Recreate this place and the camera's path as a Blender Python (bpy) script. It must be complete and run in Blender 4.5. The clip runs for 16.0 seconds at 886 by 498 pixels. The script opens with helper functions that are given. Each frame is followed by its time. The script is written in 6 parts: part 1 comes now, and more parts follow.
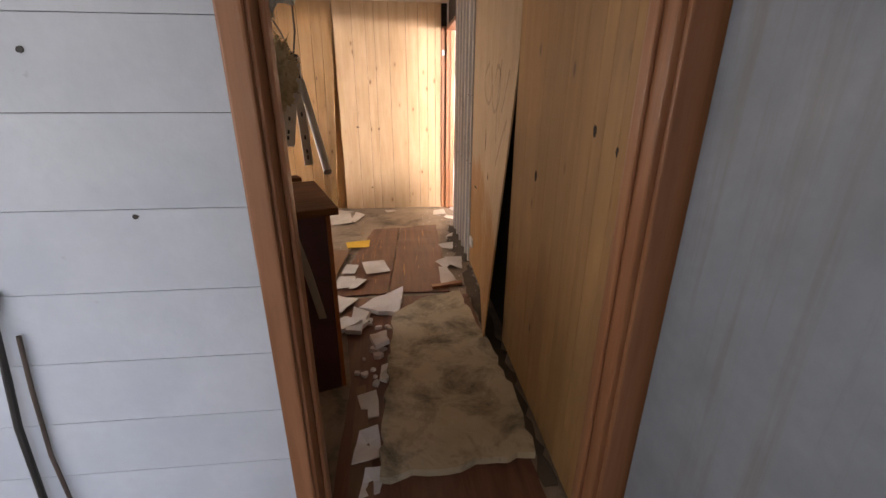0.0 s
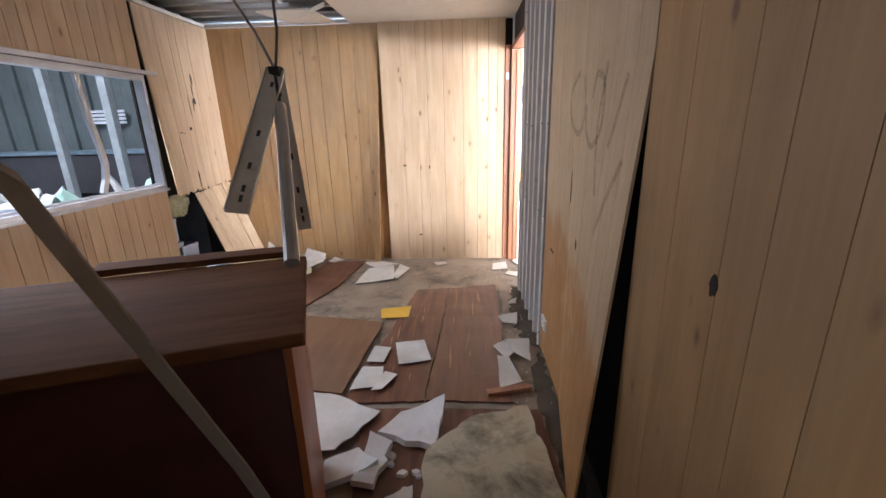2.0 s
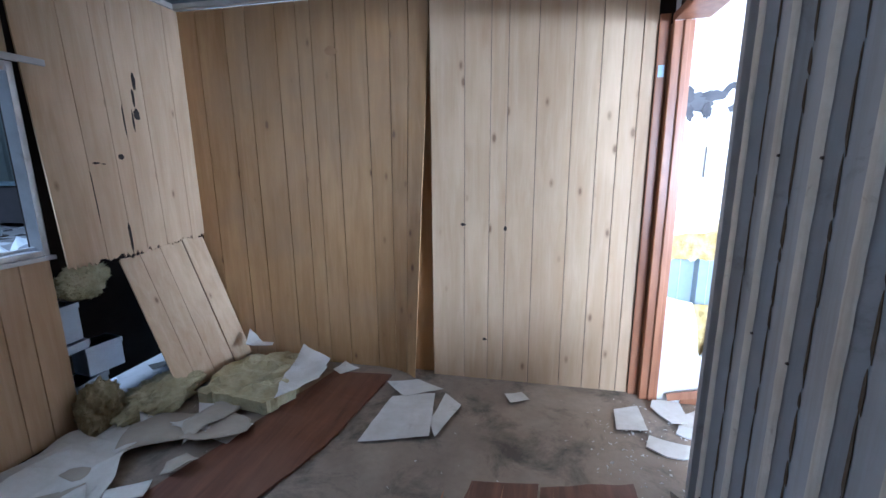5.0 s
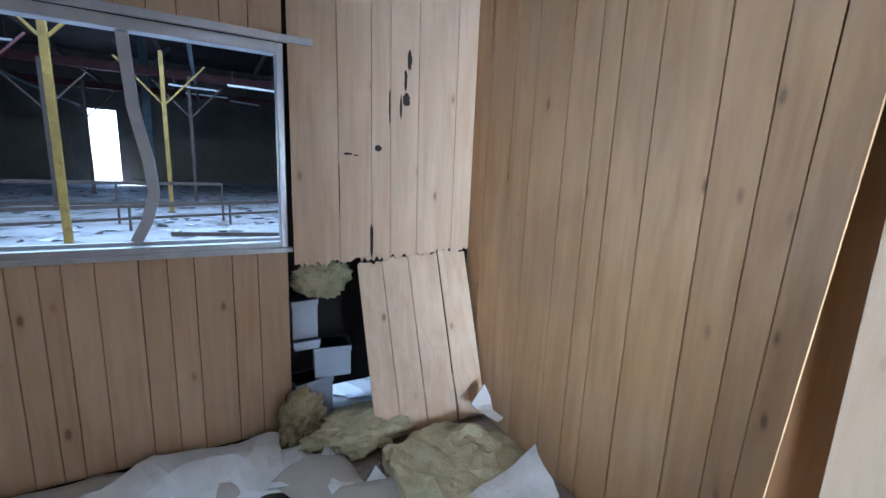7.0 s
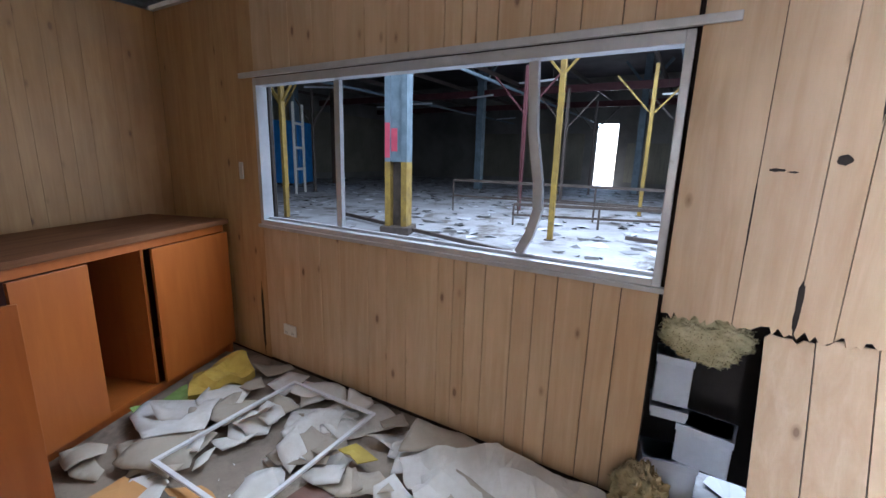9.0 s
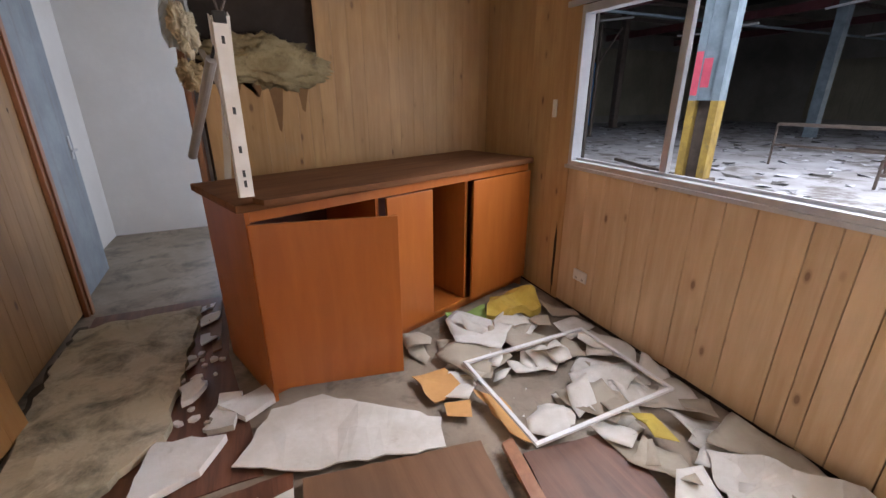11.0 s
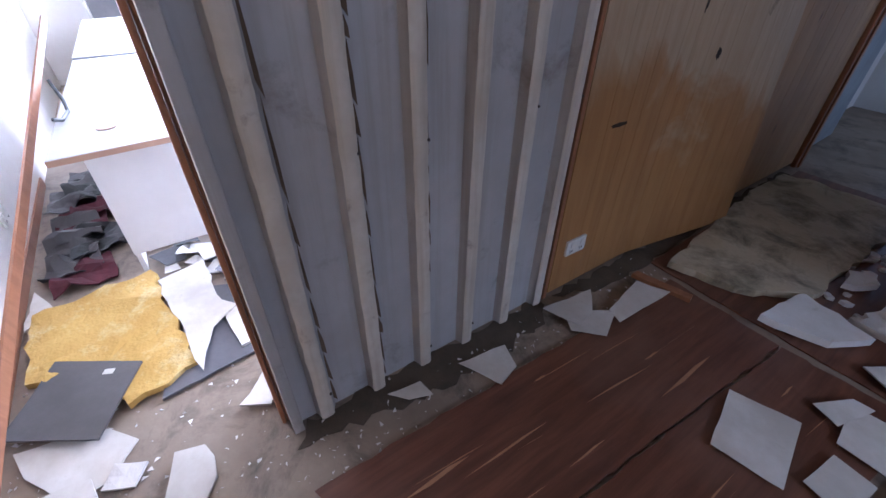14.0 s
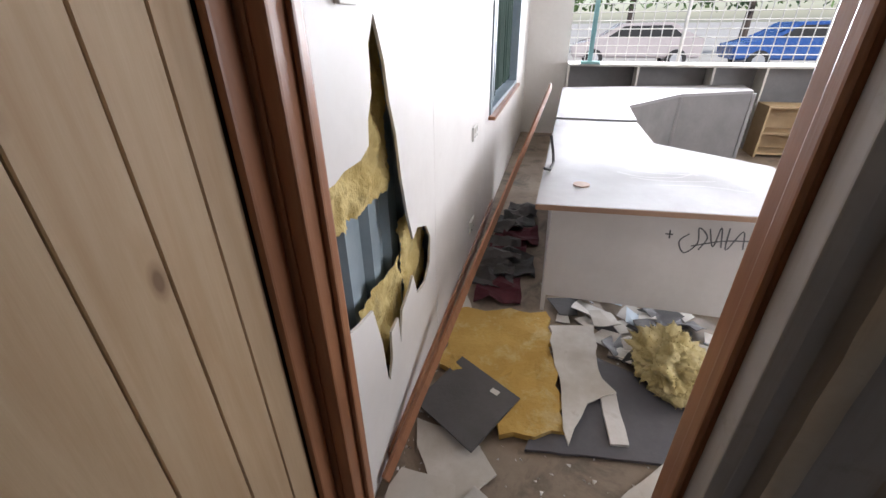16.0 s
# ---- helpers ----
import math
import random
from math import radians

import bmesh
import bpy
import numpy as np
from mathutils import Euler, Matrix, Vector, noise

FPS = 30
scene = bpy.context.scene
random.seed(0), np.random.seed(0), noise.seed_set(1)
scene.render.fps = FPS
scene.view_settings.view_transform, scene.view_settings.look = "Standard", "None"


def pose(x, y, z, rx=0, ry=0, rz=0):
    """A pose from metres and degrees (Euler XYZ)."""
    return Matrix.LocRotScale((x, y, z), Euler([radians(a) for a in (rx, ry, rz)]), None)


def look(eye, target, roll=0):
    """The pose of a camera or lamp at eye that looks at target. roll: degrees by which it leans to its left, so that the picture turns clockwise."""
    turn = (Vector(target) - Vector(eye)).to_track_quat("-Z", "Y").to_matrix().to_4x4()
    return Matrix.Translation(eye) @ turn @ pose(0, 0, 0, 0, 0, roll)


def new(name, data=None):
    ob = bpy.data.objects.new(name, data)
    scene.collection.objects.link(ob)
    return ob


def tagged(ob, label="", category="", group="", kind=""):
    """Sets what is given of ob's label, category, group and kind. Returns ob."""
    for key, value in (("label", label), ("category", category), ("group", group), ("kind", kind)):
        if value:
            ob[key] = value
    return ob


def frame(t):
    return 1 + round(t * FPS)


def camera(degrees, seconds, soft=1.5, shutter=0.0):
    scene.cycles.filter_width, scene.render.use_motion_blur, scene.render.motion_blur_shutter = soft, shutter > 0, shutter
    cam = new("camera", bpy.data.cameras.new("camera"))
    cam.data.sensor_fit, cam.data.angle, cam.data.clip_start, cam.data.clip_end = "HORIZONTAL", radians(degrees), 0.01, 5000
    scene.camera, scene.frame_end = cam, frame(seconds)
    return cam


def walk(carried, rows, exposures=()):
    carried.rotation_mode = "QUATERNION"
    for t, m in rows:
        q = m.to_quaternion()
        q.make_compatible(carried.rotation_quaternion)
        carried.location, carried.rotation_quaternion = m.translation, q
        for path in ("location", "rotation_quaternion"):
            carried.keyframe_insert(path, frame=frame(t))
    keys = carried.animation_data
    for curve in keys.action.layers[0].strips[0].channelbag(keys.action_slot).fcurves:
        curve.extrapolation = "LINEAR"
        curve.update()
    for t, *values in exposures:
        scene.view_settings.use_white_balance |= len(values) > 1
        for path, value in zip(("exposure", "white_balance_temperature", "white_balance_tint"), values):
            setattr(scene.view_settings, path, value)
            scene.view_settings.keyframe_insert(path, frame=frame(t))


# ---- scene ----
cam = camera(93.4, 16.0)
PATH = [
    (0, (-0.477, 0.138, 1.476), (-0.289, 1.995, 0.759), 0.2),
    (0.5, (-0.399, 0.328, 1.518), (-0.355, 2.264, 1.019), -0.1),
    (1, (-0.368, 0.511, 1.504), (-0.408, 2.432, 0.948), 0.8),
    (1.5, (-0.407, 0.833, 1.472), (-0.484, 2.752, 0.913), -1.0),
    (2, (-0.385, 1.115, 1.441), (-0.483, 3.028, 0.866), -1.5),
    (2.5, (-0.331, 1.421, 1.413), (-0.511, 3.312, 0.786), -0.6),
    (3, (-0.355, 1.767, 1.421), (-0.606, 3.638, 0.762), -1.2),
    (3.2, (-0.375, 1.897, 1.453), (-0.642, 3.757, 0.768), -1.6),
    (5.3, (-0.606, 3.205, 1.402), (-1.085, 5.111, 1.031), 0.0),
    (5.5, (-0.619, 3.354, 1.404), (-1.264, 5.21, 1.031), 0.8),
    (6, (-0.707, 3.688, 1.37), (-1.587, 5.449, 1.015), 1.9),
    (6.5, (-0.809, 4.017, 1.362), (-2.041, 5.553, 1.01), 0.4),
    (6.8, (-0.841, 4.185, 1.364), (-2.381, 5.414, 1.018), 1.6),
    (7, (-0.861, 4.265, 1.362), (-2.577, 5.224, 0.991), 2.4),
    (7.5, (-0.977, 4.385, 1.314), (-2.907, 4.733, 0.924), 1.3),
    (8, (-1.108, 4.461, 1.353), (-3.048, 4.287, 0.899), -0.3),
    (8.5, (-1.16, 4.552, 1.398), (-2.979, 3.855, 0.947), -0.3),
    (9, (-1.19, 4.636, 1.43), (-2.869, 3.636, 1.002), 1.6),
    (9.2, (-1.186, 4.636, 1.448), (-2.81, 3.548, 1.024), 1.6),
    (11.3, (-1.06, 4.353, 1.355), (-1.641, 2.591, 0.609), 0.2),
    (11.5, (-1.077, 4.359, 1.336), (-1.534, 2.616, 0.469), 1.0),
    (12, (-1.109, 4.384, 1.289), (-1.182, 2.732, 0.163), 2.1),
    (12.5, (-1.067, 4.43, 1.254), (-0.779, 2.905, -0.007), 1.5),
    (13, (-1.017, 4.5, 1.253), (-0.43, 3.096, -0.046), 1.9),
    (13.5, (-0.884, 4.616, 1.278), (0.066, 3.401, 0.005), 1.1),
    (14, (-0.745, 4.734, 1.277), (0.573, 3.819, 0.083), 0.7),
    (14.1, (-0.734, 4.758, 1.28), (0.64, 3.917, 0.095), 0.3),
    (14.5, (-0.699, 4.883, 1.252), (0.865, 4.342, 0.128), 0.5),
    (15, (-0.673, 5.052, 1.218), (1.014, 4.865, 0.16), 1.2),
    (15.5, (-0.613, 5.093, 1.242), (1.087, 5.295, 0.208), 0.3),
    (16, (-0.488, 5.069, 1.288), (1.214, 5.513, 0.336), -0.6),
]
EXPOSURES = [(0, 2.88, 7900, 25), (0.5, 2.85, 8300, 28), (1, 2.8, 8400, 29), (1.5, 3.0, 7200, 24), (2, 3.1, 5800, 15), (2.5, 3.05, 5100, 12), (3, 2.95, 4700, 11), (5.5, 2.1, 4600, 7), (7, 2.6, 4600, 6), (8, 2.85, 5000, 9), (9, 2.98, 5400, 11), (11.5, 3.42, 6500, 20), (12.5, 3.2, 6400, 24), (13.4, 3.25, 5250, 29), (14, 2.1, 4950, 20), (14.5, 1.0, 5300, 16), (15.2, 0.62, 5950, 14), (16, 0.26, 6150, 13)]
walk(cam, [(t, look(eye, target, roll)) for t, eye, target, roll in PATH], EXPOSURES)

# ---- world, sun, large lights ----
world = bpy.data.worlds.new("sky")
scene.world = world
world.use_nodes = True
wn, wl = world.node_tree.nodes, world.node_tree.links
sky = wn.new("ShaderNodeTexSky")
sky.sky_type, sky.sun_disc = "NISHITA", False
sky.sun_elevation, sky.sun_rotation = radians(54), radians(236)
wl.new(sky.outputs[0], wn["Background"].inputs[0])
wn["Background"].inputs[1].default_value = 0.14


def lamp(name, kind, m, energy, colour, size=None, size_y=None, angle=None):
    data = bpy.data.lights.new(name, kind)
    data.energy, data.color = energy, colour
    if size:
        data.shape, data.size, data.size_y = "RECTANGLE", size, size_y
    if angle:
        data.angle = radians(angle)
    ob = new(name, data)
    ob.matrix_world = m
    return ob


lamp("sun", "SUN", look((-6, -4, 10), (0, 0, 0)), 4.5, (1, 0.95, 0.86), angle=0.6)
# daylight outside the office's end window and inferred side window; in unseen passage doors
office_light = lamp("office_window_light", "AREA", look((8.2, 3.1, 2.1), (0.2, 4.6, 1.7)), 560, (0.98, 0.98, 1.0), 6.0, 2.8)
office_light.data.spread = radians(140)
lamp("office_side_window_light", "AREA", look((2.4, 1.08, 1.46), (2.0, 5.0, 1.2)), 76, (0.98, 0.98, 1.0), 2.3, 1.05)
lamp("passage_door_light", "AREA", look((-2.6, 0.0, 1.4), (-0.3, 0.05, 1.2)), 3.2, (0.80, 0.90, 1.0), 1.5, 1.9)
# opening added out of view behind, to light the boards and hanging facing
lamp("passage_back_light", "AREA", look((-1.1, -0.95, 1.05), (-0.9, 1.0, 1.05)), 0.25, (0.82, 0.91, 1.0), 0.82, 1.9)
# hall: added lamp under the closed roof, then one in the window opening
lamp("hall_fill_lamp", "AREA", look((-9.0, 4.0, 5.9), (-8.5, 4.0, 0)), 310, (0.86, 0.93, 1.0), 7, 12)
lamp("hall_window_light", "AREA", look((-2.885, 3.4, 1.43), (0.2, 3.4, 1.25)), 3.2, (0.93, 0.97, 1.0), 2.2, 0.78)

# ---- materials ----


def mat(name):
    m = bpy.data.materials.new(name)
    m.use_nodes = True
    nt = m.node_tree
    return m, nt.nodes, nt.links, nt.nodes["Principled BSDF"]


def mixc(n, l, fac, a, b, mode="MIX"):
    node = n.new("ShaderNodeMix")
    node.data_type, node.blend_type = "RGBA", mode
    for sock, v in ((node.inputs[0], fac), (node.inputs[6], a), (node.inputs[7], b)):
        if isinstance(v, (int, float)):
            sock.default_value = v
        elif isinstance(v, tuple):
            sock.default_value = (*v, 1)
        else:
            l.new(v, sock)
    return node.outputs[2]


def ramp(n, l, src, lo, hi, a=0.0, b=1.0):
    node = n.new("ShaderNodeMapRange")
    node.inputs[1].default_value, node.inputs[2].default_value = lo, hi
    node.inputs[3].default_value, node.inputs[4].default_value = a, b
    l.new(src, node.inputs[0])
    return node.outputs[0]


def place(n, l, scale, shift=True):
    tc = n.new("ShaderNodeTexCoord")
    mp = n.new("ShaderNodeMapping")
    mp.inputs["Scale"].default_value = scale
    l.new(tc.outputs["Object"], mp.inputs[0])
    if shift:
        oi = n.new("ShaderNodeObjectInfo")
        vm = n.new("ShaderNodeVectorMath")
        vm.operation = "SCALE"
        cb = n.new("ShaderNodeCombineXYZ")
        for i in range(3):
            l.new(oi.outputs["Random"], cb.inputs[i])
        l.new(cb.outputs[0], vm.inputs[0])
        vm.inputs["Scale"].default_value = 37.0
        ad = n.new("ShaderNodeVectorMath")
        l.new(mp.outputs[0], ad.inputs[0])
        l.new(vm.outputs[0], ad.inputs[1])
        return ad.outputs[0]
    return mp.outputs[0]


def noisy(n, l, vec, scale, detail=4.0, rough=0.55, distort=0.0):
    t = n.new("ShaderNodeTexNoise")
    t.inputs["Scale"].default_value, t.inputs["Detail"].default_value = scale, detail
    t.inputs["Roughness"].default_value, t.inputs["Distortion"].default_value = rough, distort
    l.new(vec, t.inputs["Vector"])
    return t.outputs["Fac"]


def bumped(n, l, p, height, strength, dist=0.01):
    b = n.new("ShaderNodeBump")
    b.inputs["Strength"].default_value, b.inputs["Distance"].default_value = strength, dist
    l.new(height, b.inputs["Height"])
    l.new(b.outputs[0], p.inputs["Normal"])


def wood(name, light, dark, knot, grain=(9, 9, 0.7), rough=0.5, stain=None, knots=True, vary=0.25, coat=0.0):
    m, n, l, p = mat(name)
    vec = place(n, l, grain)
    g = noisy(n, l, vec, 2.2, 6, 0.6, 0.6)
    fine = noisy(n, l, vec, 14, 3, 0.6)
    col = mixc(n, l, ramp(n, l, g, 0.32, 0.68), light, dark)
    col = mixc(n, l, ramp(n, l, fine, 0.45, 0.75, 0, 0.35), col, dark)
    if knots:
        kv = place(n, l, tuple(7.0 if s > 3 else 3.2 for s in grain))
        v = n.new("ShaderNodeTexVoronoi")
        v.inputs["Scale"].default_value = 1.1
        v.inputs["Randomness"].default_value = 1.0
        l.new(kv, v.inputs["Vector"])
        pale = noisy(n, l, place(n, l, tuple(3.0 if s > 3 else 1.1 for s in grain)), 1.6, 3, 0.5)
        col = mixc(n, l, ramp(n, l, pale, 0.5, 0.72, 0, 0.5), col, tuple(min(1, c * 1.22) for c in light))
        col = mixc(n, l, ramp(n, l, v.outputs["Distance"], 0.30, 0.08, 0, 0.35), col, dark)
        col = mixc(n, l, ramp(n, l, v.outputs["Distance"], 0.13, 0.09, 0, 0.6), col, tuple(0.5 * (a + b) for a, b in zip(dark, knot)))
        col = mixc(n, l, ramp(n, l, v.outputs["Distance"], 0.085, 0.06, 0, 0.75), col, knot)
    big = noisy(n, l, place(n, l, (1, 1, 1), False), 1.3, 5, 0.6)
    if stain:
        col = mixc(n, l, ramp(n, l, big, 0.5, 0.78, 0, 0.75), col, stain)
    oi = n.new("ShaderNodeObjectInfo")
    col = mixc(n, l, ramp(n, l, oi.outputs["Random"], 0, 1, 0, vary), col, dark, "MIX")
    l.new(col, p.inputs["Base Color"])
    l.new(ramp(n, l, big, 0.3, 0.7, rough - 0.08, rough + 0.12), p.inputs["Roughness"])
    p.inputs["Coat Weight"].default_value = coat
    bumped(n, l, p, fine, 0.12, 0.003)
    return m


def plain(name, col, col2, rough=0.6, scale=3.0, fine=40.0, bump=0.15, metal=0.0, dirt=None, dirt_at=(0.55, 0.75), vary=0.0, streak=None):
    m, n, l, p = mat(name)
    vec = place(n, l, (1, 1, 1))
    a = noisy(n, l, vec, scale, 6, 0.62)
    b = noisy(n, l, vec, fine, 3, 0.6)
    c = mixc(n, l, ramp(n, l, a, 0.35, 0.65), col, col2)
    c = mixc(n, l, ramp(n, l, b, 0.4, 0.8, 0, 0.4), c, col2)
    if dirt:
        d = noisy(n, l, vec, scale * 1.7, 8, 0.7, 0.4)
        c = mixc(n, l, ramp(n, l, d, *dirt_at, 0, 0.85), c, dirt)
    if streak:
        s = noisy(n, l, place(n, l, (14, 14, 0.6)), 1.6, 6, 0.65)
        c = mixc(n, l, ramp(n, l, s, 0.5, 0.72, 0, 0.6), c, streak)
    if vary:
        oi = n.new("ShaderNodeObjectInfo")
        c = mixc(n, l, ramp(n, l, oi.outputs["Random"], 0, 1, 0, vary), c, col2)
    l.new(c, p.inputs["Base Color"])
    l.new(ramp(n, l, a, 0.3, 0.7, max(rough - 0.1, 0.02), min(rough + 0.1, 1)), p.inputs["Roughness"])
    p.inputs["Metallic"].default_value = metal
    if bump:
        bumped(n, l, p, b, bump, 0.006)
    return m


PINE = wood("pine_panel", (0.61, 0.45, 0.28), (0.49, 0.325, 0.18), (0.13, 0.06, 0.03), rough=0.45)
PINE_OLD = wood("pine_panel_aged", (0.52, 0.335, 0.155), (0.38, 0.215, 0.085), (0.12, 0.055, 0.03), rough=0.5, stain=(0.36, 0.27, 0.18))
PINE_BROWN = wood("brown_panel", (0.40, 0.235, 0.098), (0.30, 0.162, 0.062), (0.10, 0.045, 0.025), rough=0.5, stain=(0.27, 0.165, 0.085), vary=0.15)
PINE_H = wood("pine_panel_pale", (0.60, 0.46, 0.30), (0.48, 0.33, 0.19), (0.15, 0.08, 0.04), grain=(9, 9, 0.7), rough=0.55)
# near-black colour puts the dark of unlit gaps into the sheets behind panels
BACKING = plain("unlit_cavity_black", (0.035, 0.025, 0.02), (0.02, 0.015, 0.012), 0.9)
TRIM = wood("stained_trim", (0.37, 0.17, 0.085), (0.25, 0.105, 0.05), (0.1, 0.03, 0.015), rough=0.35, knots=False, vary=0.1)
LAMINATE = wood("orange_laminate", (0.40, 0.122, 0.022), (0.33, 0.092, 0.015), (0.2, 0.06, 0.02), grain=(6, 6, 0.8), rough=0.38, knots=False, vary=0.1)
MAROON = plain("maroon_board", (0.085, 0.022, 0.018), (0.06, 0.016, 0.014), 0.5, bump=0.05)
WALNUT = wood("dark_counter_top", (0.19, 0.085, 0.038), (0.11, 0.047, 0.021), (0.04, 0.02, 0.01), grain=(0.9, 9, 9), rough=0.8, knots=False, stain=(0.21, 0.12, 0.065))
WALNUT.node_tree.nodes["Principled BSDF"].inputs["Specular IOR Level"].default_value = 0.12
REDBOARD = wood("red_brown_board", (0.21, 0.088, 0.05), (0.085, 0.032, 0.02), (0.06, 0.02, 0.01), grain=(9, 0.8, 9), rough=0.4, knots=False, stain=(0.22, 0.13, 0.09))
TANBOARD = wood("tan_ply_board", (0.23, 0.125, 0.07), (0.16, 0.082, 0.045), (0.1, 0.05, 0.03), grain=(9, 0.8, 9), rough=0.42, knots=False, stain=(0.12, 0.075, 0.05))
FLOORM = plain("dirty_floor", (0.34, 0.275, 0.21), (0.21, 0.165, 0.125), 0.55, 2.2, 30, 0.25, dirt=(0.05, 0.042, 0.032), dirt_at=(0.5, 0.68))
WHITEWALL = plain("white_wall_sheet", (0.78, 0.755, 0.73), (0.70, 0.67, 0.64), 0.5, 1.5, 25, 0.05, dirt=(0.5, 0.45, 0.38), dirt_at=(0.66, 0.85))
WHITEBOARDS = plain("white_painted_boards", (0.58, 0.65, 0.73), (0.47, 0.54, 0.62), 0.6, 2.5, 30, 0.2, dirt=(0.14, 0.14, 0.15), dirt_at=(0.63, 0.74), vary=0.12)
CEIL = plain("ceiling_board", (0.72, 0.66, 0.56), (0.62, 0.55, 0.45), 0.75, 1.2, 30, 0.05, dirt=(0.4, 0.3, 0.18), dirt_at=(0.62, 0.8))
DECK = plain("zinc_deck", (0.34, 0.34, 0.33), (0.24, 0.235, 0.225), 0.45, 4, 40, 0.05, metal=0.4)
CORR = plain("cream_steel_sheet", (0.48, 0.475, 0.48), (0.40, 0.39, 0.385), 0.55, 2.5, 25, 0.08, dirt=(0.15, 0.115, 0.085), dirt_at=(0.58, 0.78), streak=(0.33, 0.29, 0.25))
BLUESTEEL = plain("blue_grey_steel_sheet", (0.30, 0.37, 0.41), (0.24, 0.30, 0.34), 0.45, 4, 40, 0.03)
ALU = plain("grey_aluminium", (0.62, 0.63, 0.65), (0.5, 0.51, 0.53), 0.38, 6, 60, 0.03, metal=0.55, dirt=(0.3, 0.28, 0.25), dirt_at=(0.62, 0.8))
WOOL = plain("yellow_glass_wool", (0.62, 0.50, 0.22), (0.48, 0.36, 0.13), 0.95, 8, 60, 0.9, dirt=(0.30, 0.25, 0.13))
WOOLBROWN = plain("dirty_glass_wool", (0.42, 0.35, 0.20), (0.26, 0.20, 0.10), 0.95, 7, 60, 0.9, dirt=(0.12, 0.09, 0.05))
PAPER = plain("soiled_paper", (0.68, 0.66, 0.63), (0.53, 0.50, 0.45), 0.8, 6, 40, 0.1, dirt=(0.36, 0.31, 0.25), dirt_at=(0.6, 0.8), vary=0.5)
FOAM = plain("mouldy_foam_board", (0.54, 0.47, 0.34), (0.43, 0.36, 0.24), 0.85, 2.2, 40, 0.3, dirt=(0.06, 0.06, 0.04), dirt_at=(0.47, 0.66))
WHITEFOAM = plain("white_plaster_foam", (0.74, 0.73, 0.72), (0.62, 0.60, 0.57), 0.85, 6, 50, 0.3, dirt=(0.40, 0.35, 0.28), dirt_at=(0.6, 0.8))
GREYTILE = plain("dark_grey_tile", (0.085, 0.08, 0.08), (0.06, 0.056, 0.055), 0.6, 4, 60, 0.2, dirt=(0.2, 0.18, 0.16), dirt_at=(0.68, 0.8))
# one laminate: sides lightened, top darkened to offset strong window light
DESKSIDE = plain("laminate_side_lifted", (0.58, 0.56, 0.55), (0.50, 0.48, 0.47), 0.5, 2, 30, 0.02)
DESKTOP = plain("laminate_toned_down", (0.29, 0.285, 0.29), (0.24, 0.235, 0.24), 0.5, 2, 30, 0.02, dirt=(0.33, 0.31, 0.29), dirt_at=(0.64, 0.78))
DESKEDGE = plain("brown_edge_band", (0.32, 0.2, 0.13), (0.25, 0.15, 0.1), 0.5)
PLASTIC = plain("white_plastic", (0.76, 0.75, 0.72), (0.68, 0.67, 0.63), 0.4, 8, 60, 0.02)
BLACK = plain("black_rubber", (0.02, 0.02, 0.02), (0.03, 0.03, 0.03), 0.6)
RUST = plain("dark_painted_steel", (0.10, 0.075, 0.06), (0.06, 0.045, 0.038), 0.55, 8, 60, 0.1)
CONCRETE = plain("littered_concrete", (0.38, 0.38, 0.40), (0.24, 0.23, 0.23), 0.75, 0.8, 6, 0.3, dirt=(0.08, 0.065, 0.05), dirt_at=(0.52, 0.62))
HALLWALL = plain("hall_sheeting", (0.27, 0.26, 0.23), (0.17, 0.16, 0.145), 0.7, 0.5, 10, 0.1)
HALLROOF = plain("hall_roofing", (0.045, 0.04, 0.045), (0.03, 0.028, 0.03), 0.7, 0.6, 8, 0.1)
REDSTEEL = plain("red_oxide_steel", (0.13, 0.035, 0.04), (0.08, 0.025, 0.028), 0.6)
YELLOWP = plain("yellow_paint", (0.36, 0.24, 0.045), (0.22, 0.14, 0.03), 0.55, 5, 40, 0.1, dirt=(0.1, 0.08, 0.05))
BLUEGREY = plain("blue_grey_paint", (0.17, 0.22, 0.26), (0.11, 0.15, 0.18), 0.55, 4, 40, 0.1)
BLUE = plain("blue_paint", (0.03, 0.22, 0.55), (0.02, 0.15, 0.42), 0.6)
PINK = plain("red_paint", (0.55, 0.08, 0.12), (0.4, 0.05, 0.09), 0.6)
DOORBLUE = plain("pale_blue_door_paint", (0.25, 0.29, 0.33), (0.19, 0.22, 0.25), 0.5, 3, 30, 0.1, streak=(0.18, 0.16, 0.14))


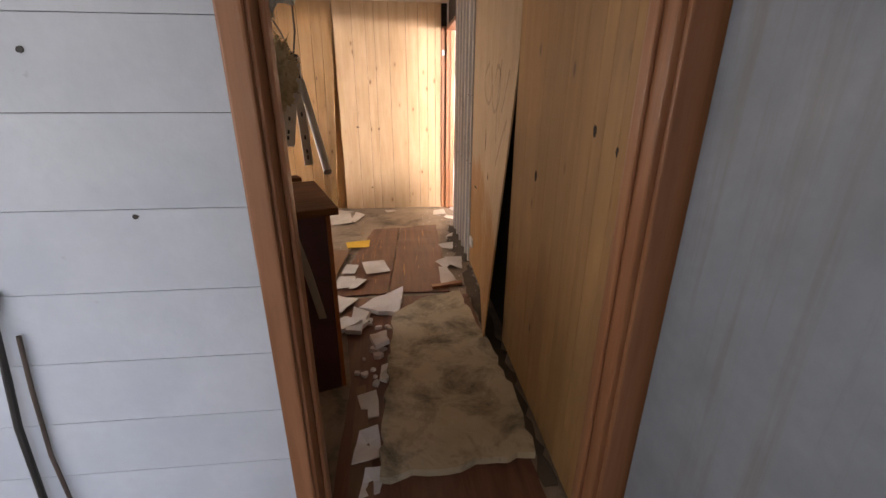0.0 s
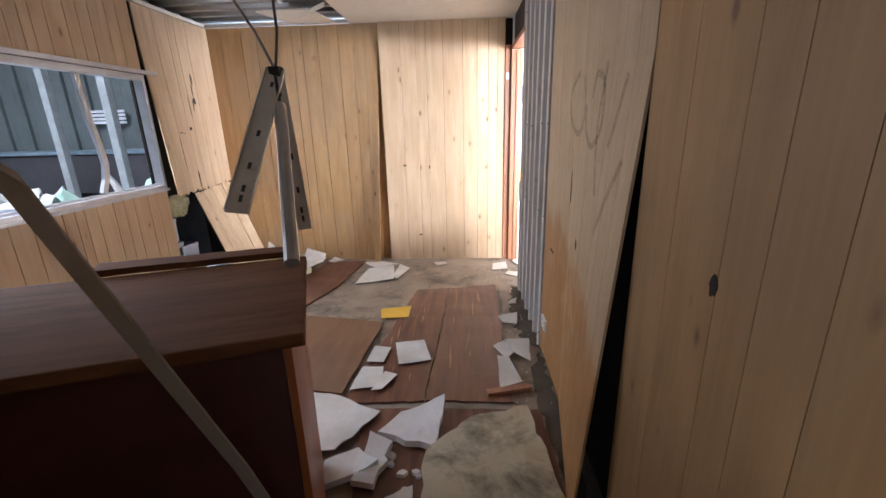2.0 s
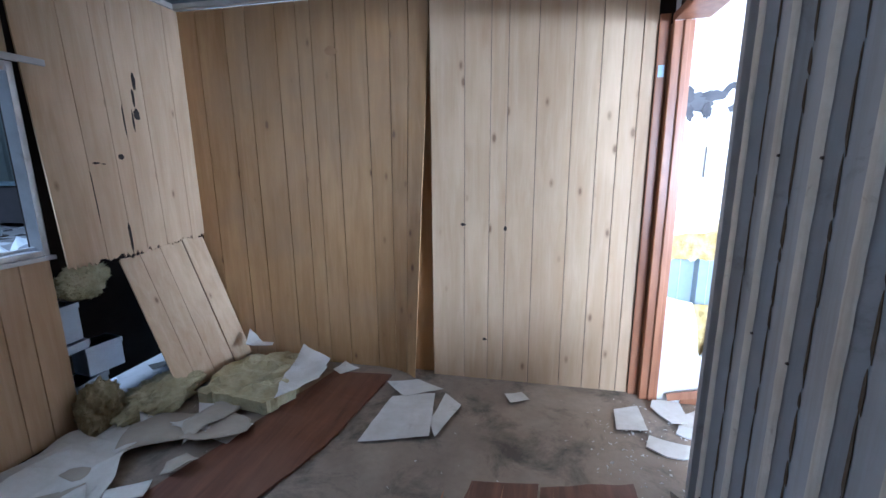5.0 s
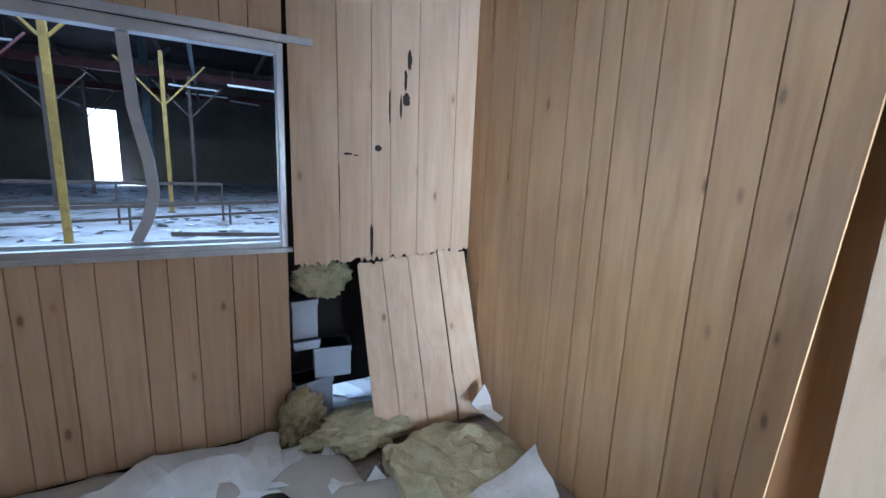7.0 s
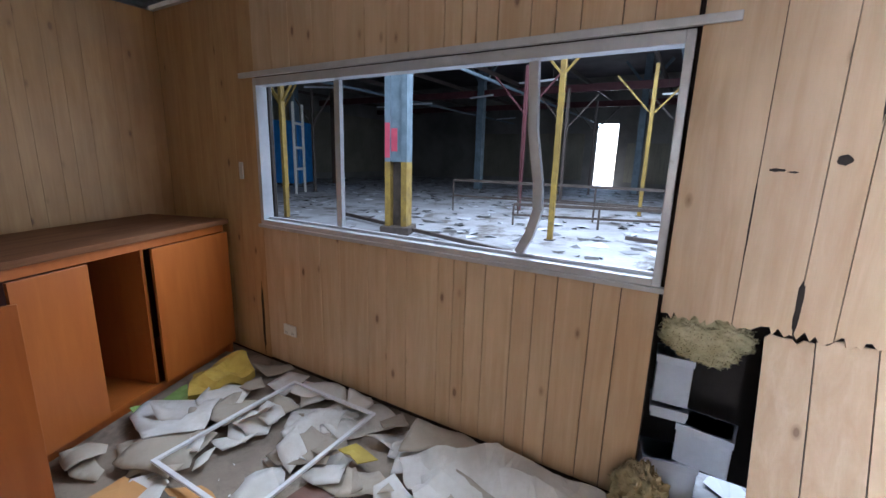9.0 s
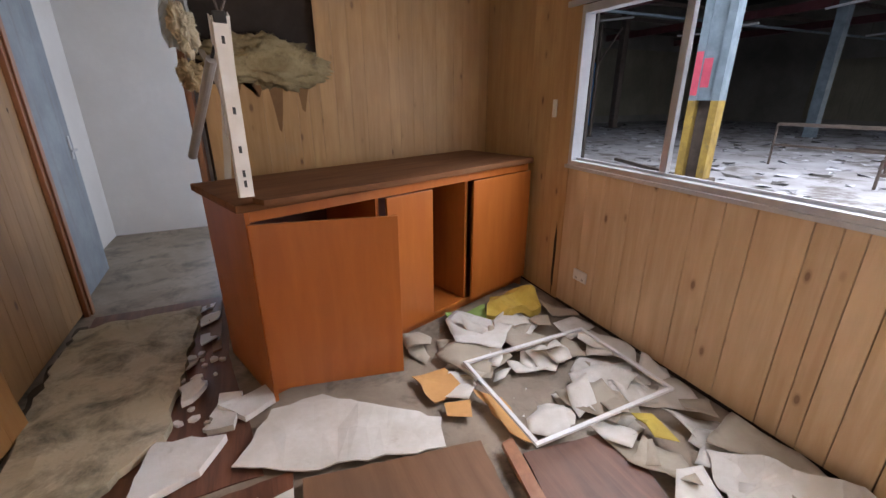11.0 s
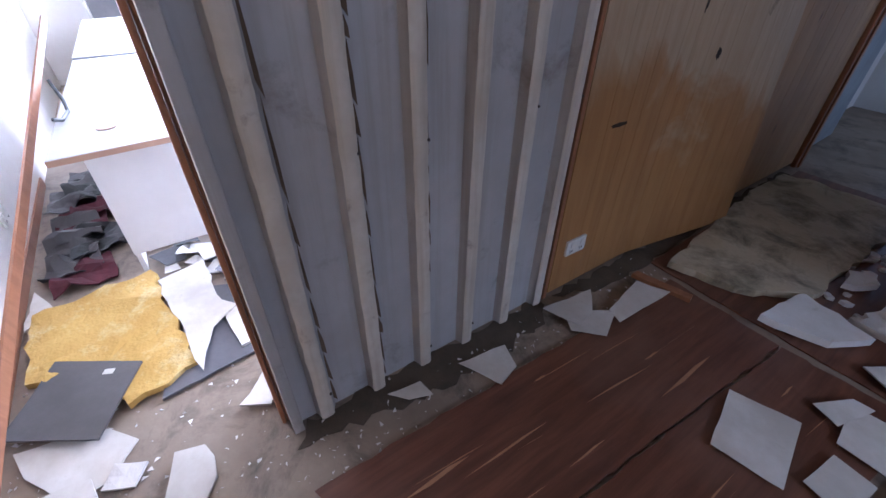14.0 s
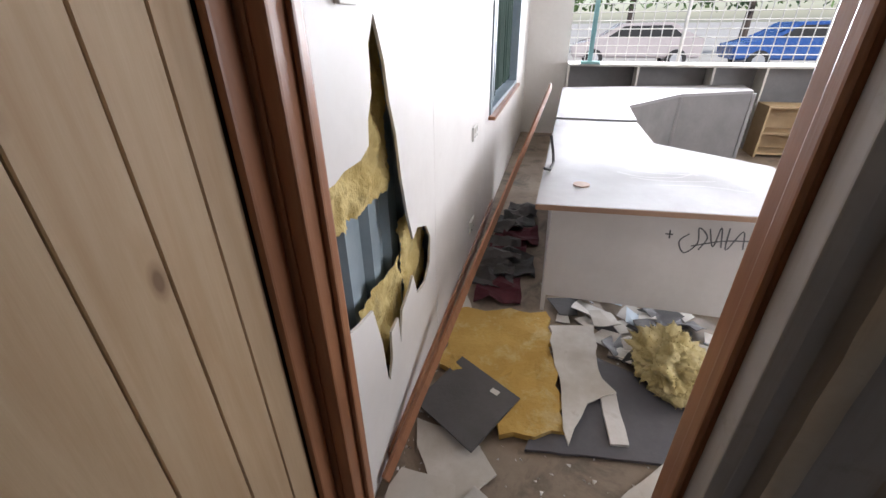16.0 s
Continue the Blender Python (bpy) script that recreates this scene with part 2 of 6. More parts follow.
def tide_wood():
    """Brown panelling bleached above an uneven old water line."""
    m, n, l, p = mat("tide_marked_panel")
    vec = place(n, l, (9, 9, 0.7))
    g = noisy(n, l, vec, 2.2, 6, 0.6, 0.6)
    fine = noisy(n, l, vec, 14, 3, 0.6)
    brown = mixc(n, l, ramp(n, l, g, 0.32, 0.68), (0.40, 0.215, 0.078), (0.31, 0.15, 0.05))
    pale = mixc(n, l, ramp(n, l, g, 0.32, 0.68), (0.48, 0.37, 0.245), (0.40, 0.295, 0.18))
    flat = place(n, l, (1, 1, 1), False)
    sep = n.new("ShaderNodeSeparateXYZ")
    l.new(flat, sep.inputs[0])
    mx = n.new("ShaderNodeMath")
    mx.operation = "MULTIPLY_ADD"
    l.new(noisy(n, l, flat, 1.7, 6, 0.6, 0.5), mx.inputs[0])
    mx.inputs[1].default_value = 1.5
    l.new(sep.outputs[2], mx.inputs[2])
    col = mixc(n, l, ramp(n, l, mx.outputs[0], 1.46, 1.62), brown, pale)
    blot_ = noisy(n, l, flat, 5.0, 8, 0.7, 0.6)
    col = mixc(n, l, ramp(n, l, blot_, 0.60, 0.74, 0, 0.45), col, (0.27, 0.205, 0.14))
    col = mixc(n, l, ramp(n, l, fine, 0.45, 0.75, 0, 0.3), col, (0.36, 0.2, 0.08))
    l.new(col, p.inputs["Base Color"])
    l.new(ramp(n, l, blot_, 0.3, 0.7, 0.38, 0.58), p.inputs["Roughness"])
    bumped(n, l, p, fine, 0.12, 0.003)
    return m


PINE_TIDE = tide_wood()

# ---- mesh helpers ----


def mesh_of(name, bm, material):
    bmesh.ops.recalc_face_normals(bm, faces=bm.faces)
    me = bpy.data.meshes.new(name)
    bm.to_mesh(me)
    bm.free()
    me.materials.append(material)
    return me


def part(name, bm, material, parent=None, label=""):
    ob = new(name, mesh_of(name, bm, material))
    if parent is not None:
        ob.parent = parent
    return tagged(ob, label)


def thing(name, label, category, at=(0, 0, 0), rz=0.0, group="", kind=""):
    ob = new(name)
    ob.matrix_basis = pose(*at, 0, 0, rz)
    ob.empty_display_size = 0.1
    return tagged(ob, label, category, group, kind)


def box(bm, x0, x1, y0, y1, z0, z1, bevel=0.0):
    vs = [bm.verts.new(c) for c in ((x0, y0, z0), (x1, y0, z0), (x1, y1, z0), (x0, y1, z0), (x0, y0, z1), (x1, y0, z1), (x1, y1, z1), (x0, y1, z1))]
    fs = [bm.faces.new([vs[i] for i in q]) for q in ((3, 2, 1, 0), (4, 5, 6, 7), (0, 1, 5, 4), (1, 2, 6, 5), (2, 3, 7, 6), (3, 0, 4, 7))]
    if bevel:
        es = list({e for f in fs for e in f.edges})
        bmesh.ops.bevel(bm, geom=es, offset=bevel, segments=2, affect="EDGES", profile=0.6)
    return bm


def boxes(*rows, bevel=0.0):
    bm = bmesh.new()
    for r in rows:
        box(bm, *r, bevel=bevel)
    return bm


def prism(bm, pts, d0, d1, put):
    """An outline pts of (u, v) between depths d0 and d1; put(u, v, d) gives the place."""
    a = [bm.verts.new(put(u, v, d0)) for u, v in pts]
    b = [bm.verts.new(put(u, v, d1)) for u, v in pts]
    bm.faces.new(a), bm.faces.new(b)
    for i in range(len(pts)):
        j = (i + 1) % len(pts)
        bm.faces.new((a[i], a[j], b[j], b[i]))
    return bm


def rod(bm, p0, p1, r0, r1=None, seg=8):
    p0, p1 = Vector(p0), Vector(p1)
    q = (p1 - p0).to_track_quat("Z", "Y").to_matrix()
    rings = []
    for p, r in ((p0, r0), (p1, r0 if r1 is None else r1)):
        rings.append([bm.verts.new(p + q @ Vector((r * math.cos(a), r * math.sin(a), 0))) for a in [2 * math.pi * i / seg for i in range(seg)]])
    for i in range(seg):
        j = (i + 1) % seg
        bm.faces.new((rings[0][i], rings[0][j], rings[1][j], rings[1][i]))
    bm.faces.new(rings[0]), bm.faces.new(rings[1])
    return bm


def strip(bm, p0, p1, w, t, side):
    """A flat bar from p0 to p1, w wide along side and t thick."""
    p0, p1 = Vector(p0), Vector(p1)
    d = (p1 - p0).normalized()
    s = Vector(side)
    s = (s - d * s.dot(d)).normalized()
    k = d.cross(s)
    c = [bm.verts.new(p + s * (a * w / 2) + k * (b * t / 2)) for p in (p0, p1) for a, b in ((-1, -1), (1, -1), (1, 1), (-1, 1))]
    for q in ((0, 1, 2, 3), (4, 5, 6, 7), (0, 1, 5, 4), (1, 2, 6, 5), (2, 3, 7, 6), (3, 0, 4, 7)):
        bm.faces.new([c[i] for i in q])
    return bm


def jag(a, b, n, amp, rng):
    """Points from a to b with a torn edge between."""
    pts = []
    for i in range(n + 1):
        t = i / n + (rng.uniform(-0.38, 0.38) / n if 0 < i < n else 0)
        s = 0 if i in (0, n) else rng.uniform(-amp, amp)
        dx, dy = b[0] - a[0], b[1] - a[1]
        L = math.hypot(dx, dy) or 1
        pts.append((a[0] + dx * t - dy / L * s, a[1] + dy * t + dx / L * s))
    return pts


def torn(corners, rng, amp=0.012, step=0.05):
    out = []
    for i, a in enumerate(corners):
        b = corners[(i + 1) % len(corners)]
        n = max(1, int(math.hypot(b[0] - a[0], b[1] - a[1]) / step))
        out += jag(a, b, n, amp, rng)[:-1]
    return out


FLAT = lambda u, v, d: (u, v, d)
GROOVE = 0.0028


def plank_cuts(a, b, seed):
    rng = random.Random(seed)
    cuts = [a]
    while cuts[-1] < b - 0.05:
        cuts.append(cuts[-1] + rng.choice((0.08, 0.11, 0.13, 0.15, 0.18)))
    cuts[-1] = b
    return cuts


def plank(name, u0, u1, low, high, face, put, material, parent, rng, ragged=False, gap=GROOVE):
    """One plank of a panelled wall from u0 to u1, its front at depth face, 9 mm thick, with eased edges."""
    bm = bmesh.new()
    e, g = gap * 0.6, gap / 2
    if ragged:
        bot = jag((u0 + g, low), (u1 - g, low), max(3, int((u1 - u0) / 0.014)), 0.016, rng)
        prism(bm, bot + [(u1 - g, high), (u0 + g, high)], face, face + 0.009, put)
    else:
        rows = []
        for v in (low, high):
            rows.append([bm.verts.new(put(u, v, d)) for u, d in ((u0 + g, face + 0.009), (u0 + g, face + 0.003), (u0 + g + e, face), (u1 - g - e, face), (u1 - g, face + 0.003), (u1 - g, face + 0.009))])
        for i in range(5):
            bm.faces.new((rows[0][i], rows[0][i + 1], rows[1][i + 1], rows[1][i]))
        bm.faces.new((rows[0][0], rows[0][5], rows[1][5], rows[1][0]))
        bm.faces.new(rows[0]), bm.faces.new(rows[1])
    return part("plank", bm, material, parent)


# ---- the room's plan ----
XL, XR, YE, YF, HC = -2.91, 0.11, 1.15, 5.54, 2.39
WIN = (2.23, 4.57, 0.975, 1.87)
DOOR_Y, DOOR_H = (4.72, 5.47), 2.10
ENTRY_X, ENTRY_H = (-0.74, 0.082), 2.03

floor = part("floor", boxes((XL - 0.12, 6.6, -1.6, YF + 0.3, -0.12, 0)), FLOORM)
tagged(floor, "dirty brown and grey worn floor under debris", "floor", kind="structure")

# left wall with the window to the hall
# near-black sheets draw the unlit cavity; a closed box keeps hall light out
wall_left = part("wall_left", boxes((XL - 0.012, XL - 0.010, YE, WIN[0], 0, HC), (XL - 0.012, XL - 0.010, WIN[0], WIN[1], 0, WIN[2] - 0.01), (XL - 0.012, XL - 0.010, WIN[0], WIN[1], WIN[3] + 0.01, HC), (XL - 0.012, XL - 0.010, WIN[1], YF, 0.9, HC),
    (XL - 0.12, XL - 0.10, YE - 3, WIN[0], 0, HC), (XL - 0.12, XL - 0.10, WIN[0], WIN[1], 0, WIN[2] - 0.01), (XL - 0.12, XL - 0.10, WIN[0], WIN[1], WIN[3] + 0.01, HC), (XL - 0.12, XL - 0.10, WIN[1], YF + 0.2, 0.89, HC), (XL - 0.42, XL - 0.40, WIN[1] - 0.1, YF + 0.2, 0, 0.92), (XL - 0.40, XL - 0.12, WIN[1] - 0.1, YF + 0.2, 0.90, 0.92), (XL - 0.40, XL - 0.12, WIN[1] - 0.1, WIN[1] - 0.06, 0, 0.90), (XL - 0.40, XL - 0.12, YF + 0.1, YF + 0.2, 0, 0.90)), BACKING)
tagged(wall_left, "pine plank panelled wall with a torn open lower corner", "wall", kind="structure")
LEFT = lambda u, v, d: (XL - d, u, v)
rng = random.Random(3)
def leaning(u, v):
    """How far the loose corner sheet has come off the wall: most at its lower edge beside the window."""
    return 0.012 + 0.075 * min(1.0, max(0.0, (2.15 - v) / 1.25)) * min(1.0, max(0.0, (5.62 - u) / 1.0))


TORN = lambda u, v, d: (XL + leaning(u, v) - d, u, v)
cuts = plank_cuts(YE, WIN[0], 5) + [2.41, 2.56, 2.75, 2.911, 3.122, 3.258, 3.39, 3.587, 3.675, 3.745, 3.846, 3.987, 4.086, 4.184, 4.331, 4.436, WIN[1]]
for a, b in zip(cuts, cuts[1:]):
    m = (a + b) / 2
    if m < WIN[0]:
        plank("plank", a, b, 0.02, HC, 0, LEFT, PINE_OLD, wall_left, rng, False, 0.001)
    elif m < WIN[1]:
        plank("plank", a, b, 0.03, WIN[2] - 0.015, 0, LEFT, PINE, wall_left, rng)
        plank("plank", a, b, WIN[3] + 0.01, HC, 0, LEFT, PINE, wall_left, rng)
cuts = [WIN[1] + 0.014, 4.80, 4.965, 5.065, 5.22, 5.445, YF + 0.028]
for a, b in zip(cuts, cuts[1:]):
    bm = bmesh.new()
    low = jag((a + 0.0015, 0.905), (b - 0.0015, 0.90 if b < 5.4 else 0.925), max(6, int((b - a) / 0.011)), 0.016, rng)
    prism_rows = []
    for k in range(9):
        q = k / 8
        prism_rows.append([[bm.verts.new(TORN(u, v + (HC - v) * q, d)) for d in (0, 0.009)] for u, v in low])
    for r0, r1 in zip(prism_rows, prism_rows[1:]):
        for i in range(len(low) - 1):
            for d in (0, 1):
                bm.faces.new((r0[i][d], r0[i + 1][d], r1[i + 1][d], r1[i][d]))
        for i in (0, -1):
            bm.faces.new((r0[i][0], r0[i][1], r1[i][1], r1[i][0]))
    for i in range(len(low) - 1):
        bm.faces.new((prism_rows[0][i][0], prism_rows[0][i + 1][0], prism_rows[0][i + 1][1], prism_rows[0][i][1]))
    part("plank", bm, PINE_H, wall_left)

# far wall
wall_far = part("wall_far", boxes((XL - 0.1, 0.36, YF + 0.05, YF + 0.07, 0, HC)), BACKING)
tagged(wall_far, "pine plank panelled wall with one board sprung loose", "wall", kind="structure")
FAR = lambda u, v, d: (u, YF + d, v)
for a, b in zip(*(lambda c: (c, c[1:]))([XL, -2.767, -2.558, -2.406, -2.195, -2.051, -1.953, -1.798, -1.591, -1.443, -1.324, -1.20])):
    bm = bmesh.new()
    rows = []
    for k in range(13):
        z = HC * k / 12
        row = []
        for u, d in ((a + 0.002, 0.009), (a + 0.003, 0), (b - 0.003, 0), (b - 0.002, 0.009)):
            w = max(0, (u + 1.62) / 0.42) ** 2 * max(0, 1 - z / 2.2)
            row.append(bm.verts.new((u - 0.10 * w, YF + 0.03 + d - 0.115 * w, z)))
        rows.append(row)
    for r, q in zip(rows, rows[1:]):
        for i in range(4):
            j = (i + 1) % 4
            bm.faces.new((r[i], r[j], q[j], q[i]))
    bm.faces.new(rows[0]), bm.faces.new(rows[-1])
    part("plank", bm, PINE_OLD, wall_far)
part("inner_board", boxes((-1.50, -1.10, YF + 0.042, YF + 0.049, 0, HC)), PINE_OLD, wall_far)
for a, b in zip(*(lambda c: (c, c[1:]))([-1.19, -0.983, -0.83, -0.731, -0.566, -0.372, -0.231, -0.123, -0.03, 0.04])):
    plank("plank", a, b, 0.0, HC, 0.0, FAR, PINE_H, wall_far, rng)

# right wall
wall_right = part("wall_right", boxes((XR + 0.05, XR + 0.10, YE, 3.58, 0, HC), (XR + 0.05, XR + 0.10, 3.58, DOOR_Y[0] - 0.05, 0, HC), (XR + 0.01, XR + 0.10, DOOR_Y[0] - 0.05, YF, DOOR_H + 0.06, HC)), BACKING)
tagged(wall_right, "warped wood panelled partition with bare steel sheet near the door", "wall", kind="structure")


def bulge(y, z):
    return XR - 0.125 * max(0, 1 - z / 1.6) * max(0, 1 - abs(y - 2.30) / 0.75) if y > 2.30 else XR


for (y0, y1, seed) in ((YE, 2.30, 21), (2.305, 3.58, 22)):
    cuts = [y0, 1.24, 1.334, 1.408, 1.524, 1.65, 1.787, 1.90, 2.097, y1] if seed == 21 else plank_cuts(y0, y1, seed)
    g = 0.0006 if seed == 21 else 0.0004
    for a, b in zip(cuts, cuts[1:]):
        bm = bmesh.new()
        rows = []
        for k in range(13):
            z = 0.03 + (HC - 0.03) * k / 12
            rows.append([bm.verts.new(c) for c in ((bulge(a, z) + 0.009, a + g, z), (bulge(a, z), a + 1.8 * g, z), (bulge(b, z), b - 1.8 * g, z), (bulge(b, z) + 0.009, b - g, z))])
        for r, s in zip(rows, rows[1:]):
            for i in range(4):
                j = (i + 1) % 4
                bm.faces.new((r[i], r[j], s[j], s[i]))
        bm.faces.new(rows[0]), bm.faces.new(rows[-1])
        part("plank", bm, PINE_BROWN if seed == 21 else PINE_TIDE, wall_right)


def corrugated(bm, a, b, z0, z1, put, pitch=0.19, deep=0.034, rib=0.036):
    pts = []
    u = a
    while u < b:
        for du, d in ((0, 0.0), (pitch - rib - 0.03, 0.0), (pitch - rib - 0.012, deep), (pitch - 0.012, deep), (pitch, 0.0)):
            if u + du < b:
                pts.append((u + du, d))
        u += pitch
    pts.append((b, 0.0))
    low, high = ([bm.verts.new(put(u, z, d)) for u, d in pts] for z in (z0, z1))
    for i in range(len(pts) - 1):
        bm.faces.new((low[i], low[i + 1], high[i + 1], high[i]))
    low2, high2 = ([bm.verts.new(put(u, z, d - 0.002)) for u, d in pts] for z in (z0, z1))
    for i in range(len(pts) - 1):
        bm.faces.new((low2[i], low2[i + 1], high2[i + 1], high2[i]))
    return bm


part("steel_sheet", corrugated(bmesh.new(), 3.485, DOOR_Y[0] - 0.045, 0.0, HC, lambda u, v, d: (XR + 0.03 - d, u, v)), CORR, wall_right, "dirty cream corrugated steel sheet")
part("sheet_return", boxes((XR - 0.008, XR + 0.053, DOOR_Y[0] - 0.044, DOOR_Y[0] - 0.012, 0, HC), bevel=0.004), CORR, wall_right, "folded steel sheet edge")
# ribs paler than the sheet: the office door's light put into their colour
RIB_LIT = plain("lit_cream_rib", (0.66, 0.62, 0.55), (0.55, 0.50, 0.42), 0.5, 5, 40, 0.15, dirt=(0.17, 0.11, 0.07), dirt_at=(0.60, 0.76), streak=(0.36, 0.29, 0.21))
for k in range(6):
    u = 3.485 + 0.19 * k + 0.144
    if u + 0.032 < DOOR_Y[0] - 0.05:
        rr = random.Random(900 + k)
        bm = bmesh.new()
        rows = []
        for i in range(49):
            z, w = HC * i / 48, rr.uniform(-0.0016, 0.0016)
            rows.append([bm.verts.new((XR - x, u + c + w, z)) for c, x in ((-0.006, 0.0045), (0.0, 0.0075), (0.008, 0.0095), (0.025, 0.0095), (0.033, 0.0075), (0.039, 0.0045))])
        for r, q in zip(rows, rows[1:]):
            for i in range(5):
                bm.faces.new((r[i], r[i + 1], q[i + 1], q[i]))
        ob = part("rib", bm, RIB_LIT, wall_right, "rusted rib with its lit cream painted in")
        for f in ob.data.polygons:
            f.use_smooth = True
part("timber_edge", boxes((XR + 0.002, XR + 0.048, 3.581, 3.600, 0, HC), bevel=0.003), TRIM, wall_right, "bare brown timber edge")

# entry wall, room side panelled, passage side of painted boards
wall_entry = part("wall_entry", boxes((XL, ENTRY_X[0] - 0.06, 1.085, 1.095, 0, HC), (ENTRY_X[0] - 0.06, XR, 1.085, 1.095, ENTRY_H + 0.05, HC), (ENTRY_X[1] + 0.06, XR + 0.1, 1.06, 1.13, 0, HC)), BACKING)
tagged(wall_entry, "partition of white painted boards outside and pine planks inside", "wall", kind="structure")
ENT = lambda u, v, d: (u, YE - d, v)
cuts = plank_cuts(XL, ENTRY_X[0] - 0.08, 31)
for a, b in zip(cuts, cuts[1:]):
    m = (a + b) / 2
    hi = HC if m < -1.55 else 1.62 - 0.25 * (m + 1.55)
    plank("plank", a, b, 0.02, hi, 0, ENT, PINE_OLD, wall_entry, rng, False, 0.0008)
OUT = lambda u, v, d: (u, 1.05 + d, v)
joints = [0.0, 0.17, 0.345, 0.515, 0.686, 0.863, 1.045, 1.236, 1.43, 1.602, 1.78, 1.96, 2.14, HC]
for a, b in zip(joints, joints[1:]):
    bm = bmesh.new()
    prism(bm, [(XL, a + 0.0009), (ENTRY_X[0] - 0.035, a + 0.0009), (ENTRY_X[0] - 0.035, b - 0.0009), (XL, b - 0.0009)], 0, 0.018, OUT)
    part("board", bm, WHITEBOARDS, wall_entry)

# door linings
def lining(name, label, rows, bevel=0.006):
    t = thing(name, label, "door frame", kind="structure")
    for nm, r in rows:
        part(nm, boxes(r, bevel=bevel), TRIM, t)
    return t


lining("door_1", "brown stained timber door frame of the entry opening", (
    ("jamb", (ENTRY_X[0] - 0.03, ENTRY_X[0], 1.03, 1.17, 0, ENTRY_H)), ("jamb", (ENTRY_X[1], ENTRY_X[1] + 0.03, 1.03, 1.148, 0, ENTRY_H)),
    ("head", (ENTRY_X[0] - 0.03, ENTRY_X[1] + 0.03, 1.03, 1.17, ENTRY_H + 0.002, ENTRY_H + 0.035)),
    ("stop", (ENTRY_X[0] + 0.001, ENTRY_X[0] + 0.014, 1.08, 1.12, 0, ENTRY_H)), ("stop", (ENTRY_X[1] - 0.014, ENTRY_X[1] - 0.001, 1.08, 1.12, 0, ENTRY_H)),
    ("architrave", (ENTRY_X[0] - 0.058, ENTRY_X[0] - 0.008, 1.012, 1.029, 0, ENTRY_H + 0.06)), ("architrave", (ENTRY_X[1] + 0.015, ENTRY_X[1] + 0.145, 1.012, 1.029, 0, ENTRY_H + 0.06)),))
lining("door_2", "brown stained timber door frame of the office opening", (
    ("jamb", (XR + 0.055, XR + 0.165, DOOR_Y[0] - 0.04, DOOR_Y[0] - 0.005, 0, DOOR_H)), ("jamb", (XR - 0.015, XR + 0.085, DOOR_Y[1], DOOR_Y[1] + 0.035, 0, DOOR_H)),
    ("head", (XR - 0.015, XR + 0.15, DOOR_Y[0] - 0.04, DOOR_Y[1] + 0.035, DOOR_H + 0.002, DOOR_H + 0.04)),
    ("stop", (XR + 0.03, XR + 0.06, DOOR_Y[1] - 0.014, DOOR_Y[1] - 0.001, 0, DOOR_H)), ("jamb_liner", (XR - 0.014, XR + 0.02, DOOR_Y[1] + 0.036, YF + 0.045, 0, DOOR_H)), ("jamb_liner", (XR + 0.021, XR + 0.084, DOOR_Y[1] + 0.036, DOOR_Y[1] + 0.05, 0, DOOR_H)), ("architrave", (XR - 0.07, XR - 0.017, YF - 0.02, YF - 0.003, 0, DOOR_H + 0.05)),
    ("stop", (XR + 0.05, XR + 0.09, DOOR_Y[0] - 0.004, DOOR_Y[0] + 0.01, 0, DOOR_H))))

# ceiling
bm = corrugated(bmesh.new(), YE - 2.7, YF + 0.2, XL - 0.1, -1.25, lambda u, v, d: (v, u, HC + 0.10 - d), 0.2, 0.03, 0.06)
deck = part("ceiling_deck", bm, DECK)
tagged(deck, "bare grey ribbed steel roof deck", "ceiling", kind="structure")
ceil = part("ceiling", boxes((-1.45, 6.5, -1.6, YF + 0.2, HC, HC + 0.02)), CEIL)
tagged(ceil, "stained off-white ceiling sheets with a broken edge", "ceiling", kind="structure")
roof = part("ceiling_top", boxes((XL - 0.15, 6.6, -1.7, YF + 0.35, HC + 0.13, HC + 0.2)), BACKING)
tagged(roof, "dark roof over the hut", "roof", kind="structure")

# passage behind the entry
wall_passage = part("wall_passage", boxes((-2.9, -1.5, -1.0, -0.9, 0, HC), (-0.7, 1.5, -1.0, -0.9, 0, HC), (-1.5, -0.7, -1.0, -0.9, 2.02, HC), (XR + 0.27, XR + 0.37, -0.9, 1.05, 0, HC), (XR + 0.13, XR + 0.27, 1.035, 1.05, 0, HC), (-2.9, -2.8, -0.9, 1.05, 2.25, HC)), WHITEWALL)
tagged(wall_passage, "plain white walls of the passage", "wall", kind="structure")

# office shell
wall_office = thing("wall_office", "white sheeted office walls, one torn open to its wool", "wall", kind="structure")
OFY = 5.475
rng = random.Random(9)
OFF = lambda u, v, d: (u, OFY + d, v)
hole = jag((0.10, 0.66), (0.33, 0.62), 4, 0.008, rng) + [(0.37, 0.47), (0.385, 0.33), (0.40, 0.30), (0.43, 0.36), (0.44, 0.46), (0.50, 0.47), (0.51, 0.36), (0.54, 0.47), (0.62, 0.50), (0.66, 0.53), (0.70, 0.43), (0.80, 0.42), (0.86, 0.47), (0.88, 0.57), (0.83, 0.64), (0.73, 0.68), (0.68, 0.66), (0.64, 0.76), (0.60, 0.90), (0.58, 1.03), (0.545, 1.12), (0.53, 1.21), (0.485, 1.31), (0.445, 1.25), (0.44, 1.15), (0.41, 1.10), (0.40, 1.04)] + jag((0.35, 1.02), (0.10, 1.0), 4, 0.008, rng)
bm = bmesh.new()
prism(bm, [(0.10, HC), (0.10, 1.0)] + hole[::-1][1:-1] + [(0.10, 0.66), (0.10, 0.0), (0.955, 0.0), (0.955, HC)], 0, 0.008, OFF)
